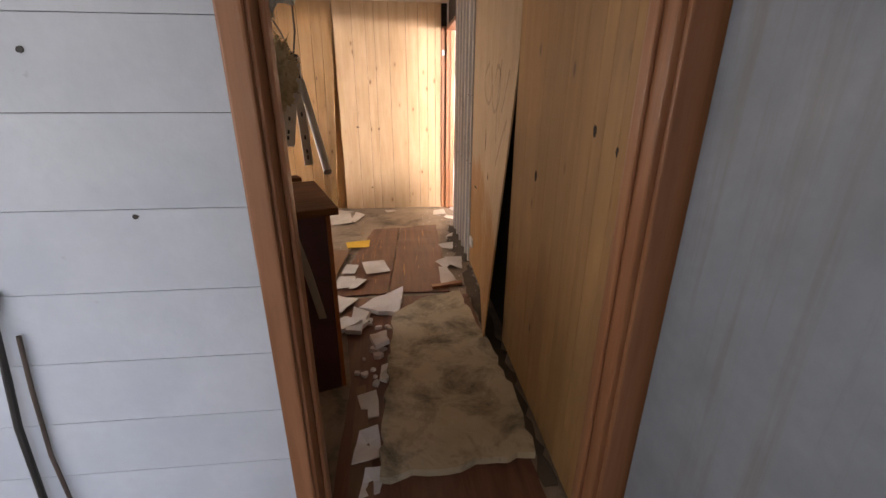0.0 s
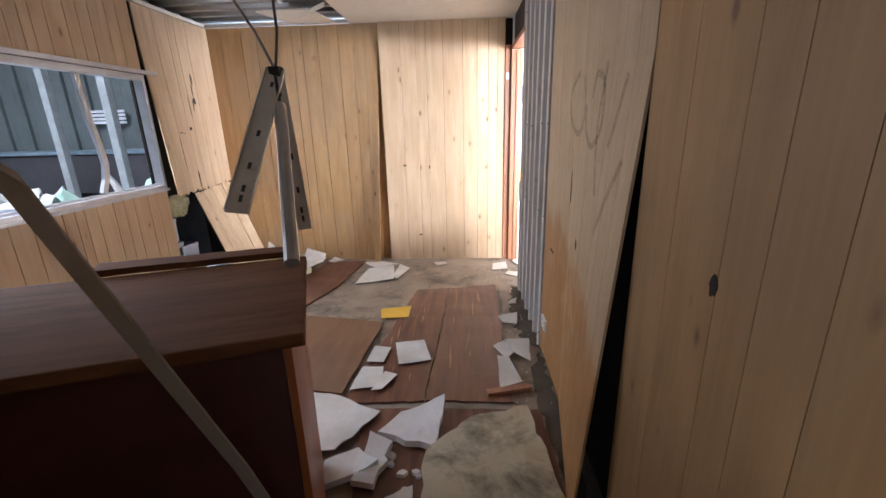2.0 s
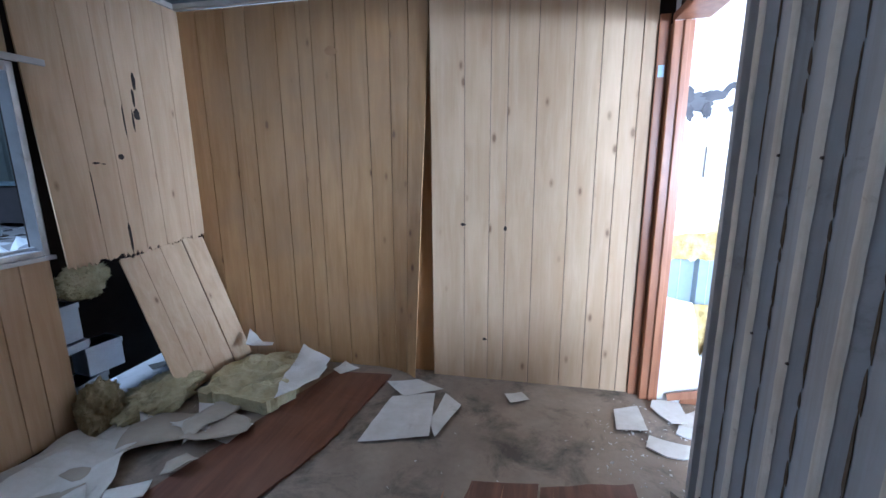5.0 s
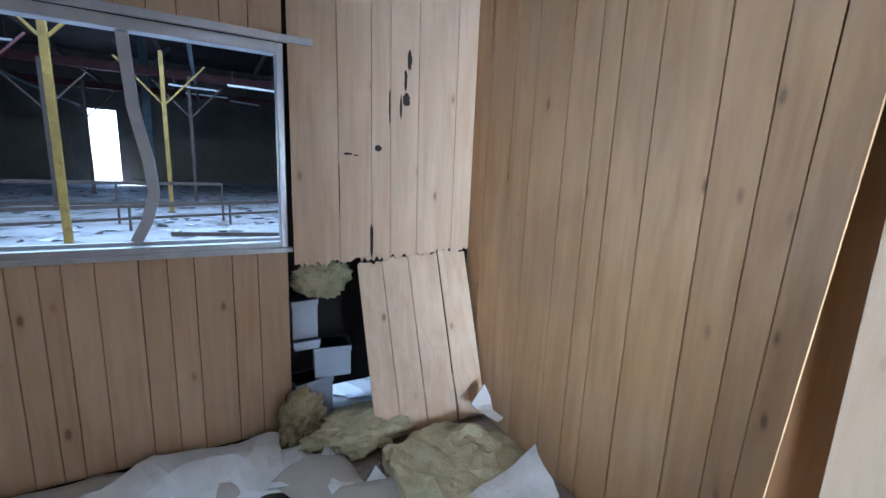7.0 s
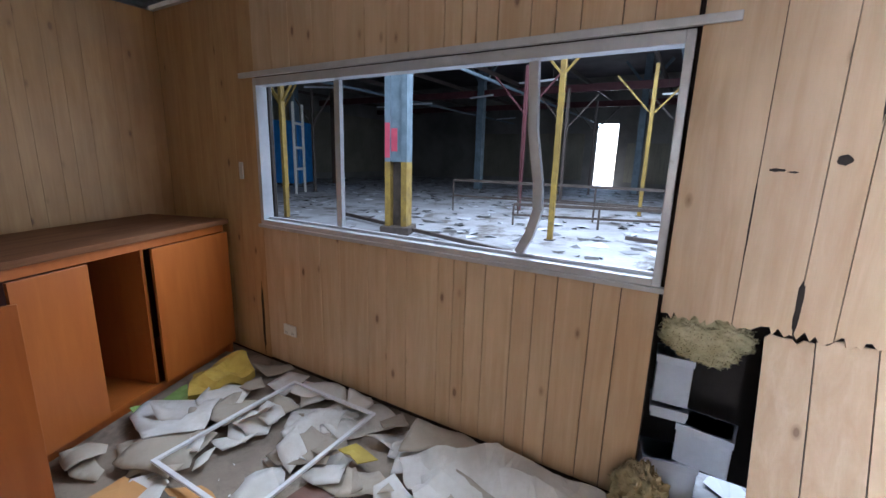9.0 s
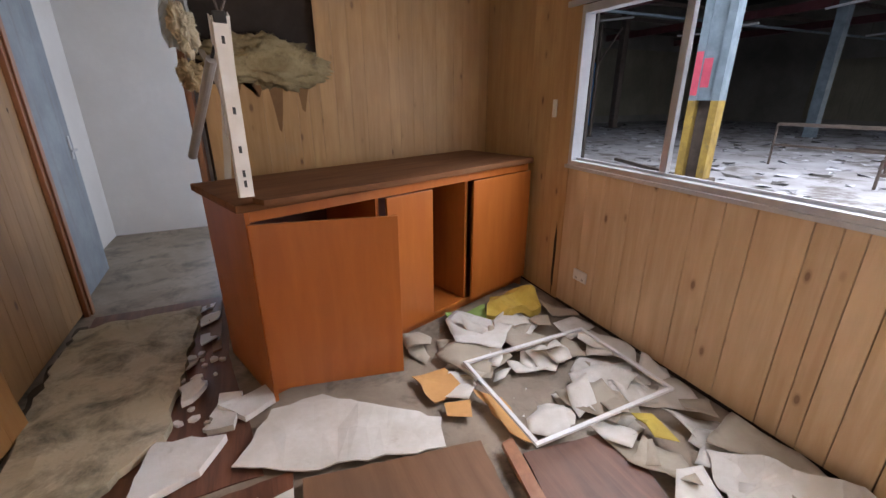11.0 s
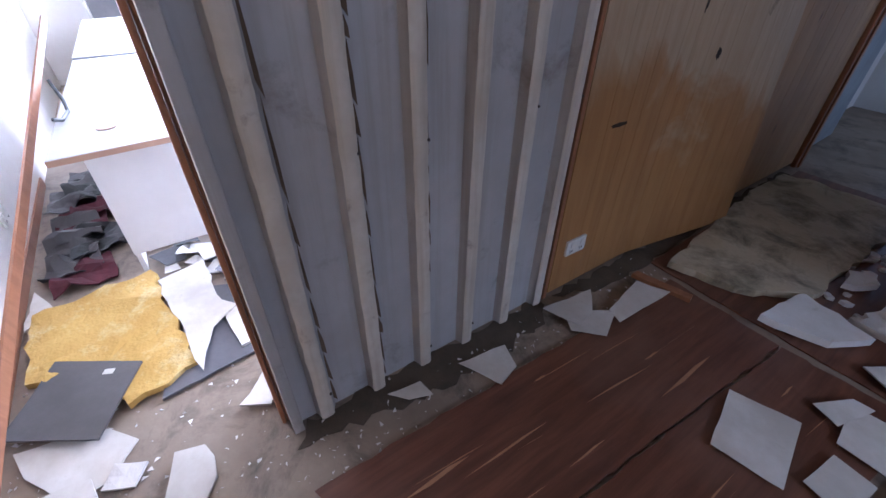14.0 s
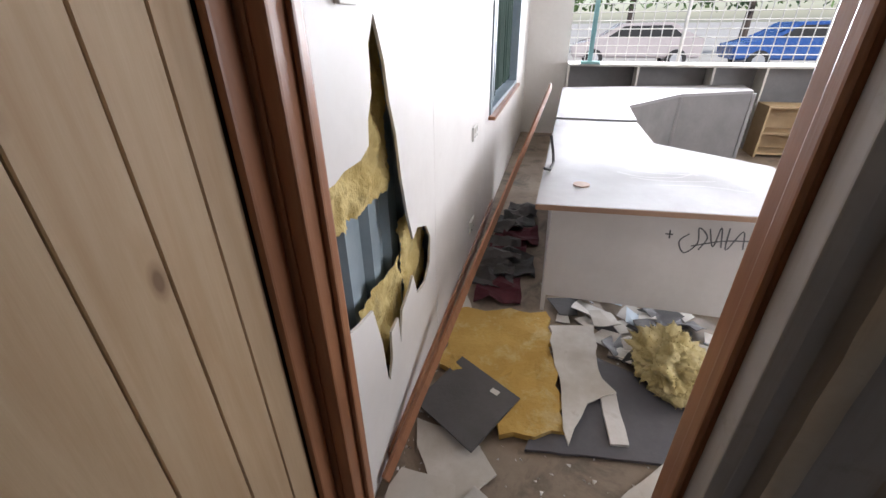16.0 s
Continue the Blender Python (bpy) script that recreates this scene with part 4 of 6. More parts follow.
# litter under the window: torn linoleum and lining paper
LINO = plain("torn_lino", (0.47, 0.42, 0.34), (0.35, 0.30, 0.235), 0.75, 4, 40, 0.2, dirt=(0.2, 0.16, 0.11), dirt_at=(0.6, 0.8), vary=0.6)
spots = [(rd.uniform(-2.82, -1.75), rd.uniform(2.35, 4.25)) for _ in range(88)] + [(rd.uniform(-2.8, -2.1), rd.uniform(4.2, 4.8)) for _ in range(10)]
for i, (x, y) in enumerate(spots):
    if (x > -1.95 and y > 3.0) or (x > -2.3 and 3.32 < y < 4.05):
        continue
    s = rd.uniform(0.07, 0.24)
    a0 = rd.uniform(0, 6.28)
    n = rd.choice((4, 5, 5, 6))
    turn, slim = rd.uniform(0, 3.14), rd.uniform(0.45, 1.0)
    c = []
    for k in range(n):
        a = a0 + 6.283 * k / n + rd.uniform(-0.35, 0.35)
        q = s * rd.uniform(0.65, 1.25)
        u, v = q * math.cos(a), q * math.sin(a) * slim
        c.append((min(-1.70, max(-2.88, x + u * math.cos(turn) - v * math.sin(turn))), y + u * math.sin(turn) + v * math.cos(turn)))
    ob = sheet("torn_lining", "torn cream lining sheet crumpled on the floor", "litter", c, 0.002 + 0.0009 * i % 0.05, rd.choice((PAPER, LINO)), 0.003, rd.uniform(0.02, 0.06), 200 + i, rd.choice((0.006, 0.010, 0.014)), "torn lining sheets", scale=rd.uniform(3.0, 5.5), cuts=2, lift=rd.choice((None, 0.012, 0.04)))
    for f in ob.data.polygons:
        f.use_smooth = abs(f.normal.z) > 0.3
sheet("wall_sheet", "large pale sheet curled against the wall", "sheet", [(-2.86, 3.98), (-2.55, 3.62), (-2.22, 4.0), (-2.45, 4.45), (-2.84, 4.5)], 0.04, PAPER, 0.004, 0.06, 11, 0.01, lift=0.05, cuts=2)
ORANGEP = plain("orange_card", (0.60, 0.33, 0.12), (0.48, 0.25, 0.09), 0.75)
for i, c in enumerate(([(-1.65, 2.67), (-1.82, 2.70), (-1.86, 2.86), (-1.68, 2.9)], [(-1.88, 2.9), (-1.98, 3.0), (-1.97, 3.3), (-1.90, 3.2)], [(-1.72, 2.92), (-1.84, 2.95), (-1.8, 3.05), (-1.7, 3.0)])):
    sheet("card_piece", "torn orange-brown card on the litter", "card", c, 0.03, ORANGEP, 0.003, 0.02, 400 + i, 0.01, "torn card")
sheet("yellow_scrap", "crumpled yellow wrapper in the torn lining", "wrapper", [(-2.42, 3.36), (-2.50, 3.40), (-2.47, 3.56), (-2.40, 3.50)], 0.075, plain("yellow_wrapper", (0.52, 0.40, 0.06), (0.40, 0.30, 0.05), 0.6, 8), 0.004, 0.04, 18, 0.008, cuts=2, scale=9)
sheet("green_cloth", "crumpled green cloth on the floor", "cloth", [(-2.06, 2.18), (-2.40, 2.10), (-2.28, 2.34), (-2.08, 2.36)], 0.004, plain("green_cloth", (0.30, 0.42, 0.12), (0.2, 0.3, 0.08), 0.9, 8), 0.006, 0.05, 12, 0.01, cuts=2)
sheet("glass_wool", "crumpled yellow glass wool piece", "insulation", [(-2.30, 2.30), (-2.45, 2.08), (-2.74, 2.10), (-2.70, 2.34), (-2.5, 2.4)], 0.004, plain("yellow_foam_cloth", (0.55, 0.40, 0.07), (0.42, 0.29, 0.05), 0.9, 8, 50, 0.4), 0.05, 0.10, 13, 0.012, cuts=2)
# flyscreen frame lying on the litter
WHITEALU = plain("white_aluminium", (0.74, 0.74, 0.75), (0.64, 0.64, 0.65), 0.4)
t = thing("screen_frame", "bare white aluminium window frame lying on litter", "window frame", (-2.32, 3.03, 0.075), 1.5)
for nm, r in (("rail", (-0.40, 0.40, -0.31, -0.291, 0, 0.014)), ("rail", (-0.40, 0.40, 0.291, 0.31, 0, 0.014)), ("stile", (-0.40, -0.381, -0.29, 0.29, 0, 0.014)), ("stile", (0.381, 0.40, -0.29, 0.29, 0, 0.014))):
    part(nm, boxes(r, bevel=0.002), WHITEALU, t)

# ---- torn corner ----
t = thing("fallen_panel", "broken pine panel leaning against the torn wall", "wall panel", (0, 0, 0))
for i, (ya, yb, top0, top1) in enumerate(((4.90, 5.03, 0.865, 0.875), (5.034, 5.18, 0.88, 0.89), (5.184, 5.36, 0.90, 0.905), (5.368, 5.54, 0.93, 0.90))):
    bm = bmesh.new()
    r = random.Random(500 + i)
    shift = 0.02 * (ya - 4.9)
    pts = jag((ya, 0.03), (yb, 0.03), 4, 0.006, r) + jag((yb, top1), (ya, top0), 6, 0.015, r)
    lean = lambda u, v, d: (-2.595 - 0.30 * v / 0.9 + (0.004 if u > 5.365 else 0) - d, u + 0.02 * (0.9 - v), v)
    prism(bm, pts, 0, 0.008, lean)
    part("plank", bm, PINE_H, t)
CRATE = plain("pale_grey_blue_plastic", (0.50, 0.54, 0.62), (0.42, 0.46, 0.54), 0.5, 5, 40, 0.05)
for i, (y, x, z, w, h, d, rz) in enumerate(((4.68, -3.02, 0.0, 0.20, 0.24, 0.14, 12), (4.80, -3.03, 0.241, 0.19, 0.17, 0.14, -8), (4.655, -3.04, 0.412, 0.13, 0.05, 0.14, 4), (4.655, -3.06, 0.463, 0.13, 0.21, 0.12, 3))):
    t = thing("storage_box", "pale grey box stacked in the wall cavity", "box", (x, y, z), rz, "boxes in the wall cavity")
    part("body", boxes((-d / 2, d / 2, -w / 2, w / 2, 0, h), bevel=0.006), CRATE, t)
    part("lid", boxes((-d / 2 - 0.004, d / 2 + 0.004, -w / 2 - 0.004, w / 2 + 0.004, h - 0.03, h + 0.0), bevel=0.003), CRATE, t)


def tuft(name, label, at, size, material, seed, rot=(0, 0, 0), rough=0.35, flat=0.0):
    """A ragged lump of glass wool."""
    bm = bmesh.new()
    bmesh.ops.create_icosphere(bm, subdivisions=5, radius=1)
    for v in bm.verts:
        p = v.co.copy()
        k = 1 + rough * noise.fractal(p * 1.7 + Vector((seed * 7.3, 0, 0)), 0.6, 2.1, 4) + 0.16 * noise.noise(Vector((p.x * 14, p.y * 14, p.z * 5)) + Vector((seed, 3, 0))) + 0.08 * noise.noise(p * 31 + Vector((seed, 9, 2)))
        v.co = Vector((p.x * size[0], p.y * size[1], max(p.z, -1 + flat) * size[2])) * k
        if flat:
            v.co.z = max(v.co.z, -size[2] * 0.55)
    bm.normal_update()
    rf = random.Random(seed * 13 + 1)
    skin = [(v.co.copy(), v.normal.copy()) for v in bm.verts]
    for co, nrm in rf.sample(skin, 2400):
        d = (nrm * 0.55 + Vector((rf.uniform(-1, 1), rf.uniform(-1, 1), rf.uniform(-1, 1))) * 0.9).normalized()
        side = d.cross(Vector((rf.uniform(-1, 1), rf.uniform(-1, 1), rf.uniform(-1, 1)))).normalized() * rf.uniform(0.0008, 0.003)
        L = rf.uniform(0.004, 0.014)
        mid = co + d * L * 0.5 + nrm * L * 0.12
        vs = [bm.verts.new(q) for q in (co - side, co + side, mid + side * 0.7, co + d * L, mid - side * 0.7)]
        bm.faces.new(vs)
    bmesh.ops.rotate(bm, verts=bm.verts, cent=(0, 0, 0), matrix=Euler([radians(a) for a in rot]).to_matrix())
    low = min(v.co.z for v in bm.verts) if flat else 0
    for v in bm.verts:
        v.co.z -= low
    ob = new(name, mesh_of(name, bm, material))
    for f in ob.data.polygons:
        f.use_smooth = True
    ob.location = at
    return tagged(ob, label, "insulation")


WOOLPALE = plain("grey_yellow_wool", (0.52, 0.47, 0.29), (0.36, 0.31, 0.17), 0.95, 9, 60, 0.9, dirt=(0.22, 0.19, 0.1))
sheet("glass_wool", "grey-yellow glass wool batt on the floor", "insulation", [(-2.55, 5.26), (-2.47, 4.89), (-2.22, 4.87), (-2.0, 4.865), (-1.93, 5.05), (-2.10, 5.46), (-2.30, 5.48)], 0.016, WOOLPALE, 0.075, 0.035, 17, 0.012, scale=11, cuts=3, step=0.03)
tuft("glass_wool", "torn glass wool at the foot of the wall", (-2.72, 4.86, 0.002), (0.15, 0.26, 0.09), WOOLPALE, 2, (0, 0, 0), 0.3, 0.5)
tuft("glass_wool", "brown edged wool hanging from the wall hole", (-2.82, 4.60, 0.002), (0.09, 0.11, 0.16), WOOLBROWN, 3, (0, 0, 0), 0.3, 0.4)
tuft("glass_wool", "pale wool wedged under the torn planks", (-2.96, 4.74, 0.79), (0.03, 0.14, 0.09), WOOLPALE, 4, (0, 0, 0), 0.2)
for i, c in enumerate(([(-2.12, 5.49), (-1.88, 5.41), (-1.84, 5.17), (-1.97, 4.90), (-2.06, 5.15)], [(-2.42, 4.84), (-2.25, 4.60), (-2.19, 4.62), (-2.34, 4.86)], [(-2.25, 4.62), (-2.05, 4.60), (-2.02, 4.77), (-2.18, 4.80)], [(-2.55, 5.50), (-2.52, 5.40), (-2.34, 5.44), (-2.36, 5.49)])):
    sheet("wall_sheet", "torn white facing sheet over the wool", "sheet", c, (0.10, 0.03, 0.02, 0.15)[i], PAPER, 0.004, 0.03, 430 + i, 0.012, "torn facing sheets", lift=(0.05, 0.02, 0.02, 0.06)[i], cuts=2)

for y in (3.485 + 0.19 * k + 0.15 for k in range(6)):
    for z in (0.10, 0.88, 1.42, 2.2):
        if y < 4.66 and (y * 7 + z * 11) % 1.0 < 0.6:
            part("screw", rod(bmesh.new(), (XR - 0.004, y - 0.012, z + 0.01 * math.sin(y * 40)), (XR - 0.010, y - 0.012, z + 0.01 * math.sin(y * 40)), 0.005, 0.0035, 8), RUST, wall_right)
# damp dirt sheets; beside the panels their colour also paints the gap's dark
DIRT_AND_GAP = plain("damp_dirt_and_gap_dark", (0.055, 0.045, 0.032), (0.11, 0.085, 0.06), 0.85, 8, 50, 0.5)
sheet("dirt_strip", "damp dirt and dark gap along the wall foot", "dirt", [(0.05, 1.3), (0.105, 1.3), (0.105, 3.55), (0.04, 3.4), (0.0, 2.95), (0.03, 2.4)], 0.001, DIRT_AND_GAP, 0.003, 0, 801, 0.022, step=0.05)
sheet("dirt_strip", "damp dirt and dark gap along the wall foot", "dirt", [(0.135, 3.62), (0.135, 4.66), (0.05, 4.72), (-0.02, 4.3), (0.0, 3.7)], 0.001, DIRT_AND_GAP, 0.003, 0, 802, 0.03, step=0.04)
# scratches and gouges in the boards, laid on as thin pale strips
SCRATCH = plain("pale_wood_scratch", (0.46, 0.25, 0.13), (0.34, 0.17, 0.09), 0.7)
for k in range(34):
    x, y = rd.uniform(-0.52, -0.17), rd.uniform(3.1, 4.4)
    if k > 13:
        x = rd.uniform(-0.92, -0.62)
    L, w = rd.uniform(0.05, 0.34), rd.uniform(0.002, 0.009)
    t_ = rd.uniform(0.0, 0.10)
    ob = sheet("wood_sliver", "pale scratch on the board, laid as a thin strip", "sliver", [(x, y), (x + w, y + L * 0.3), (x + L * t_, y + L), (x + L * t_ - w, y + L * 0.6)], 0.0205, SCRATCH, 0.0012, 0, 850 + k, 0, "wood slivers")

# rust and grime streaks that also paint the shadowed side of each rib
RUST_SHADE = plain("rust_and_rib_shade", (0.09, 0.055, 0.03), (0.16, 0.11, 0.07), 0.85, 10, 50, 0.2)
r = random.Random(71)
for k in range(6):
    y = 3.485 + 0.19 * k + 0.19 - 0.036 - 0.0315
    z = 0.02
    while z < 2.3:
        L, w = r.uniform(0.04, 0.26), r.uniform(0.003, 0.010)
        pts = [(y - w, z), (y + w * r.uniform(0.3, 1), z + L * 0.2), (y + w, z + L * 0.6), (y, z + L), (y - w * r.uniform(0.5, 1.2), z + L * 0.5)]
        part("rust_streak", prism(bmesh.new(), pts, -0.0065 + 0.0065, -0.002, lambda u, v, d: (XR + 0.028 + d, u, v)), RUST_SHADE, wall_right)
        z += L * 0.9 + r.uniform(0.0, 0.08) ** 1.5
for i, c in enumerate(([(-0.70, 1.62), (-0.62, 1.66), (-0.60, 1.5), (-0.72, 1.46)], [(-0.73, 1.85), (-0.64, 1.9), (-0.62, 1.74), (-0.70, 1.72)], [(-0.66, 1.42), (-0.58, 1.44), (-0.6, 1.33), (-0.68, 1.30)], [(-0.62, 2.1), (-0.56, 2.14), (-0.56, 2.02), (-0.63, 2.0)])):
    sheet("wall_sheet", "broken white lining offcut by the cabinet", "sheet", c, 0.0085, WHITEFOAM, 0.008, 0.01, 830 + i, 0.008, "lining offcuts", lift=0.03)
sheet("plywood_strip", "dirty flat board offcut beside the foam slab", "board", [(-0.745, 1.95), (-0.70, 1.97), (-0.62, 1.3), (-0.72, 1.28)], 0.0085, TANBOARD, 0.01, 0, 840, 0.003)

# ---- hanging bracket, strip and wool by the entry ----
WHITEMETAL = plain("white_painted_steel", (0.66, 0.64, 0.60), (0.55, 0.52, 0.47), 0.45, 6, 50, 0.05, dirt=(0.25, 0.2, 0.15), dirt_at=(0.62, 0.8))
apex = (-1.03, 2.657, 1.63)
t = thing("hanging_bracket", "white slotted steel bracket hanging on two wires", "bracket", (0, 0, 0))
for nm, end, w in (("leg", (-1.005, 2.215, 1.22), 0.06), ("leg", (-1.027, 2.738, 1.044), 0.048)):
    bm = strip(bmesh.new(), apex, end, w, 0.004, (1, 0.4, 0))
    d = (Vector(end) - Vector(apex)).normalized()
    s = Vector((1, 0.4, 0))
    s = (s - d * s.dot(d)).normalized()
    k = d.cross(s)
    for sg in (-1, 1):
        strip(bm, Vector(apex) + s * sg * w / 2 + k * 0.008, Vector(end) + s * sg * w / 2 + k * 0.008, 0.003, 0.018, s)
    leg = part(nm, bm, WHITEMETAL, t)
    L = (Vector(end) - Vector(apex)).length
    for q in (0.12, 0.5, 0.72, 0.86, 0.92):
        c = Vector(apex) + d * L * q
        part("slot", strip(bmesh.new(), c - d * 0.012, c + d * 0.012, 0.010, 0.0065, s), BLACK, leg)
part("tube", rod(bmesh.new(), (-0.98, 2.538, 1.509), (-0.807, 2.072, 1.122), 0.019, seg=12), plain("grey_tube", (0.42, 0.40, 0.38), (0.34, 0.32, 0.30), 0.35, 6, 50, 0.02, metal=0.3), t, "grey metal tube")
for end in ((-1.40, 2.66, HC), (-0.94, 2.66, HC)):
    bm = bmesh.new()
    p = Vector(apex)
    for i in range(1, 7):
        q = Vector(apex).lerp(Vector(end), i / 6) + Vector((0.008 * math.sin(i * 2.1), 0.006 * math.cos(i * 1.7), 0)) * (i < 6)
        rod(bm, p, q, 0.005, seg=6)
        p = q
    part("wire", bm, RUST, t)
part("link", rod(bmesh.new(), (apex[0], apex[1] - 0.01, apex[2] - 0.01), (-0.982, 2.542, 1.515), 0.006), BLACK, t)
part("clip", boxes((apex[0] - 0.02, apex[0] + 0.02, apex[1] - 0.02, apex[1] + 0.02, apex[2] - 0.02, apex[2] + 0.015), bevel=0.004), BLACK, t)
t = thing("cover_strip", "bent grey trunking strip hanging from the torn wall", "trunking", (0, 0, 0))
bm = bmesh.new()
pts = [(-0.86, 1.17, 1.66), (-0.92, 1.42, 1.54), (-0.967, 1.626, 1.388), (-0.931, 1.747, 1.035), (-0.894, 1.86, 0.70), (-0.872, 1.935, 0.45)]
rings = [[bm.verts.new((x + u, y + 0.1 * u, z + v)) for u, v in ((-0.017, -0.006), (0.017, -0.006), (0.017, 0.006), (-0.017, 0.006))] for x, y, z in pts]
for r, q in zip(rings, rings[1:]):
    for i in range(4):
        bm.faces.new((r[i], r[(i + 1) % 4], q[(i + 1) % 4], q[i]))
bm.faces.new(rings[0]), bm.faces.new(rings[-1])
part("strip", bm, plain("grey_dusty_trunking", (0.42, 0.37, 0.30), (0.32, 0.27, 0.21), 0.6), t)
sheet("loose_board", "loose dark board lying on the worktop", "board", [(-1.04, 2.56), (-1.62, 2.36), (-1.66, 2.45), (-1.08, 2.63)], 0.981, WALNUT, 0.022, 0, 15, 0.004)
WOOLTAN = plain("tan_glass_wool", (0.68, 0.56, 0.35), (0.52, 0.40, 0.22), 0.95, 9, 60, 0.8, dirt=(0.26, 0.19, 0.10))
bm = bmesh.new()
rows = []
for i in range(9):
    q = i / 8
    rows.append([bm.verts.new((-0.845 + (0.145 + 0.06 * q * (1 - q)) * k / 10 + 0.012 * noise.noise(Vector((k * 0.5, i * 0.6, 3))), 1.235 + 0.035 * noise.noise(Vector((k * 0.45, i * 0.5, 0))) + 0.02 * q, 1.92 - (0.27 + 0.045 * noise.noise(Vector((k * 0.8, 5, 0)))) * q)) for k in range(11)])
for r, q in zip(rows, rows[1:]):
    for k in range(10):
        bm.faces.new((r[k], r[k + 1], q[k + 1], q[k]))
bmesh.ops.solidify(bm, geom=bm.faces, thickness=0.002)
facing = part("facing_sheet", bm, plain("pale_foil_facing", (0.70, 0.74, 0.74), (0.58, 0.62, 0.60), 0.5, 7, 50, 0.2, dirt=(0.45, 0.40, 0.28)))
tagged(facing, "pale torn insulation facing hanging from the broken wall", "insulation")
tuft("glass_wool", "ragged glass wool hanging out of the torn wall", (-0.80, 1.27, 1.76), (0.06, 0.09, 0.12), plain("grey_white_wool", (0.80, 0.74, 0.58), (0.66, 0.58, 0.40), 0.95, 9, 60, 0.6, dirt=(0.48, 0.40, 0.25)), 11, (10, 8, 0), 0.45)
tuft("glass_wool", "ragged glass wool hanging out of the torn wall", (-0.795, 1.28, 1.50), (0.062, 0.10, 0.085), WOOLTAN, 12, (0, 20, 0), 0.5)
tuft("glass_wool", "brown soaked wool in the open top of the wall", (-1.22, 1.16, 1.60), (0.34, 0.05, 0.15), WOOLBROWN, 13, (0, 0, 0), 0.4)
DRIP = plain("brown_water_stain", (0.17, 0.085, 0.03), (0.24, 0.13, 0.05), 0.7)
for i, (u, w, lo) in enumerate(((-1.02, 0.10, 1.36), (-1.27, 0.055, 1.15), (-1.44, 0.07, 1.28), (-1.15, 0.12, 1.38))):
    part("stain", prism(bmesh.new(), [(u - w, 1.52), (u - w * 0.5, lo + 0.13), (u - w * 0.12, lo), (u + w * 0.15, lo + 0.02), (u + w * 0.4, lo + 0.15), (u + w, 1.50)], -0.0015, 0.001, ENT), DRIP, wall_entry)

# ---- ceiling batten and hanging flap ----
t = thing("ceiling_batten", "bare white fluorescent batten under the ceiling", "light fitting", (-1.1, 4.45, HC - 0.001))
part("body", boxes((-0.60, 0.60, -0.03, 0.03, -0.05, 0), bevel=0.005), WHITEMETAL, t)
part("lamp_holder", boxes((-0.60, -0.57, -0.018, 0.018, -0.085, -0.051), bevel=0.003), PLASTIC, t)
part("lamp_holder", boxes((0.57, 0.60, -0.018, 0.018, -0.085, -0.051), bevel=0.003), PLASTIC, t)
bm = bmesh.new()
prism(bm, [(0, 0), (0.42, 0.05), (0.5, 0.55), (0.1, 0.42)], 0, 0.012, lambda u, v, d: (-2.05 + u, 4.85 + v, HC - 0.045 + d + 0.045 * u))
part("ceiling_flap", bm, CEIL, ceil, "broken ceiling sheet edge")
part("ceiling_flap", strip(bmesh.new(), (-1.95, 5.3, HC - 0.02), (-1.45, 4.75, HC - 0.03), 0.03, 0.012, (0, 0, 1)), CEIL, ceil)
part("cornice", boxes((XL, XL + 0.03, YE, YF, HC - 0.0, HC + 0.03), (XL, -1.3, YF - 0.02, YF + 0.02, HC, HC + 0.03)), WHITEMETAL, wall_left)

# ---- passage ----
t = thing("passage_door", "pale painted door standing open beside the entry", "door", (0.182, 0.99, 0.01), -88)
part("leaf", boxes((0, 0.80, -0.02, 0.018, 0, 2.0), bevel=0.002), DOORBLUE, t)
part("handle", rod(bmesh.new(), (0.72, -0.055, 1.0), (0.60, -0.055, 1.0), 0.009), ALU, t)
part("handle_plate", boxes((0.70, 0.74, -0.028, -0.0205, 0.93, 1.10), bevel=0.002), ALU, t)
t = thing("cable", "black cable hanging down the painted boards", "cable", (0, 0, 0))
bm = bmesh.new()
pts = [(-1.36, 1.04, 1.06), (-1.385, 1.035, 0.98), (-1.40, 1.03, 0.85), (-1.425, 1.03, 0.70), (-1.44, 1.03, 0.5), (-1.46, 1.03, 0.25), (-1.45, 1.0, 0.012)]
for a, b in zip(pts, pts[1:]):
    rod(bm, a, b, 0.008)
part("lead", bm, BLACK, t)
bm = bmesh.new()
pts = [(-1.35, 1.04, 0.95), (-1.37, 1.04, 0.80), (-1.39, 1.04, 0.6), (-1.38, 1.03, 0.35), (-1.35, 1.03, 0.012)]
for a, b in zip(pts, pts[1:]):
    rod(bm, a, b, 0.005)
part("lead", bm, RUST, t)
for i, (u, v, s) in enumerate(((-1.16, 1.54, 0.016), (-1.04, 1.22, 0.014), (-1.5, 1.3, 0.02), (-1.3, 1.52, 0.05))):
    blot(u, v, s, s * 0.8, OUT, 0, wall_entry, 60 + i, "nail_hole", BLACK)

# ---- office ----
t = thing("office_desk", "pale grey laminate desk covered in dust and scratches", "desk", (0, 0, 0))
DZ = 0.665
part("desktop", prism(bmesh.new(), [(1.07, 5.10), (1.14, 4.10), (1.80, 4.02), (2.15, 4.49), (2.75, 4.50), (2.75, 5.05)], DZ - 0.022, DZ, FLAT), DESKTOP, t)
part("edge_band", prism(bmesh.new(), [(1.064, 5.10), (1.068, 5.10), (1.138, 4.10), (1.134, 4.10)], DZ - 0.022, DZ - 0.001, FLAT), DESKEDGE, t, "brown edge band")
part("front_panel", boxes((1.27, 1.29, 4.12, 5.03, 0.115, DZ - 0.023)), DESKSIDE, t)
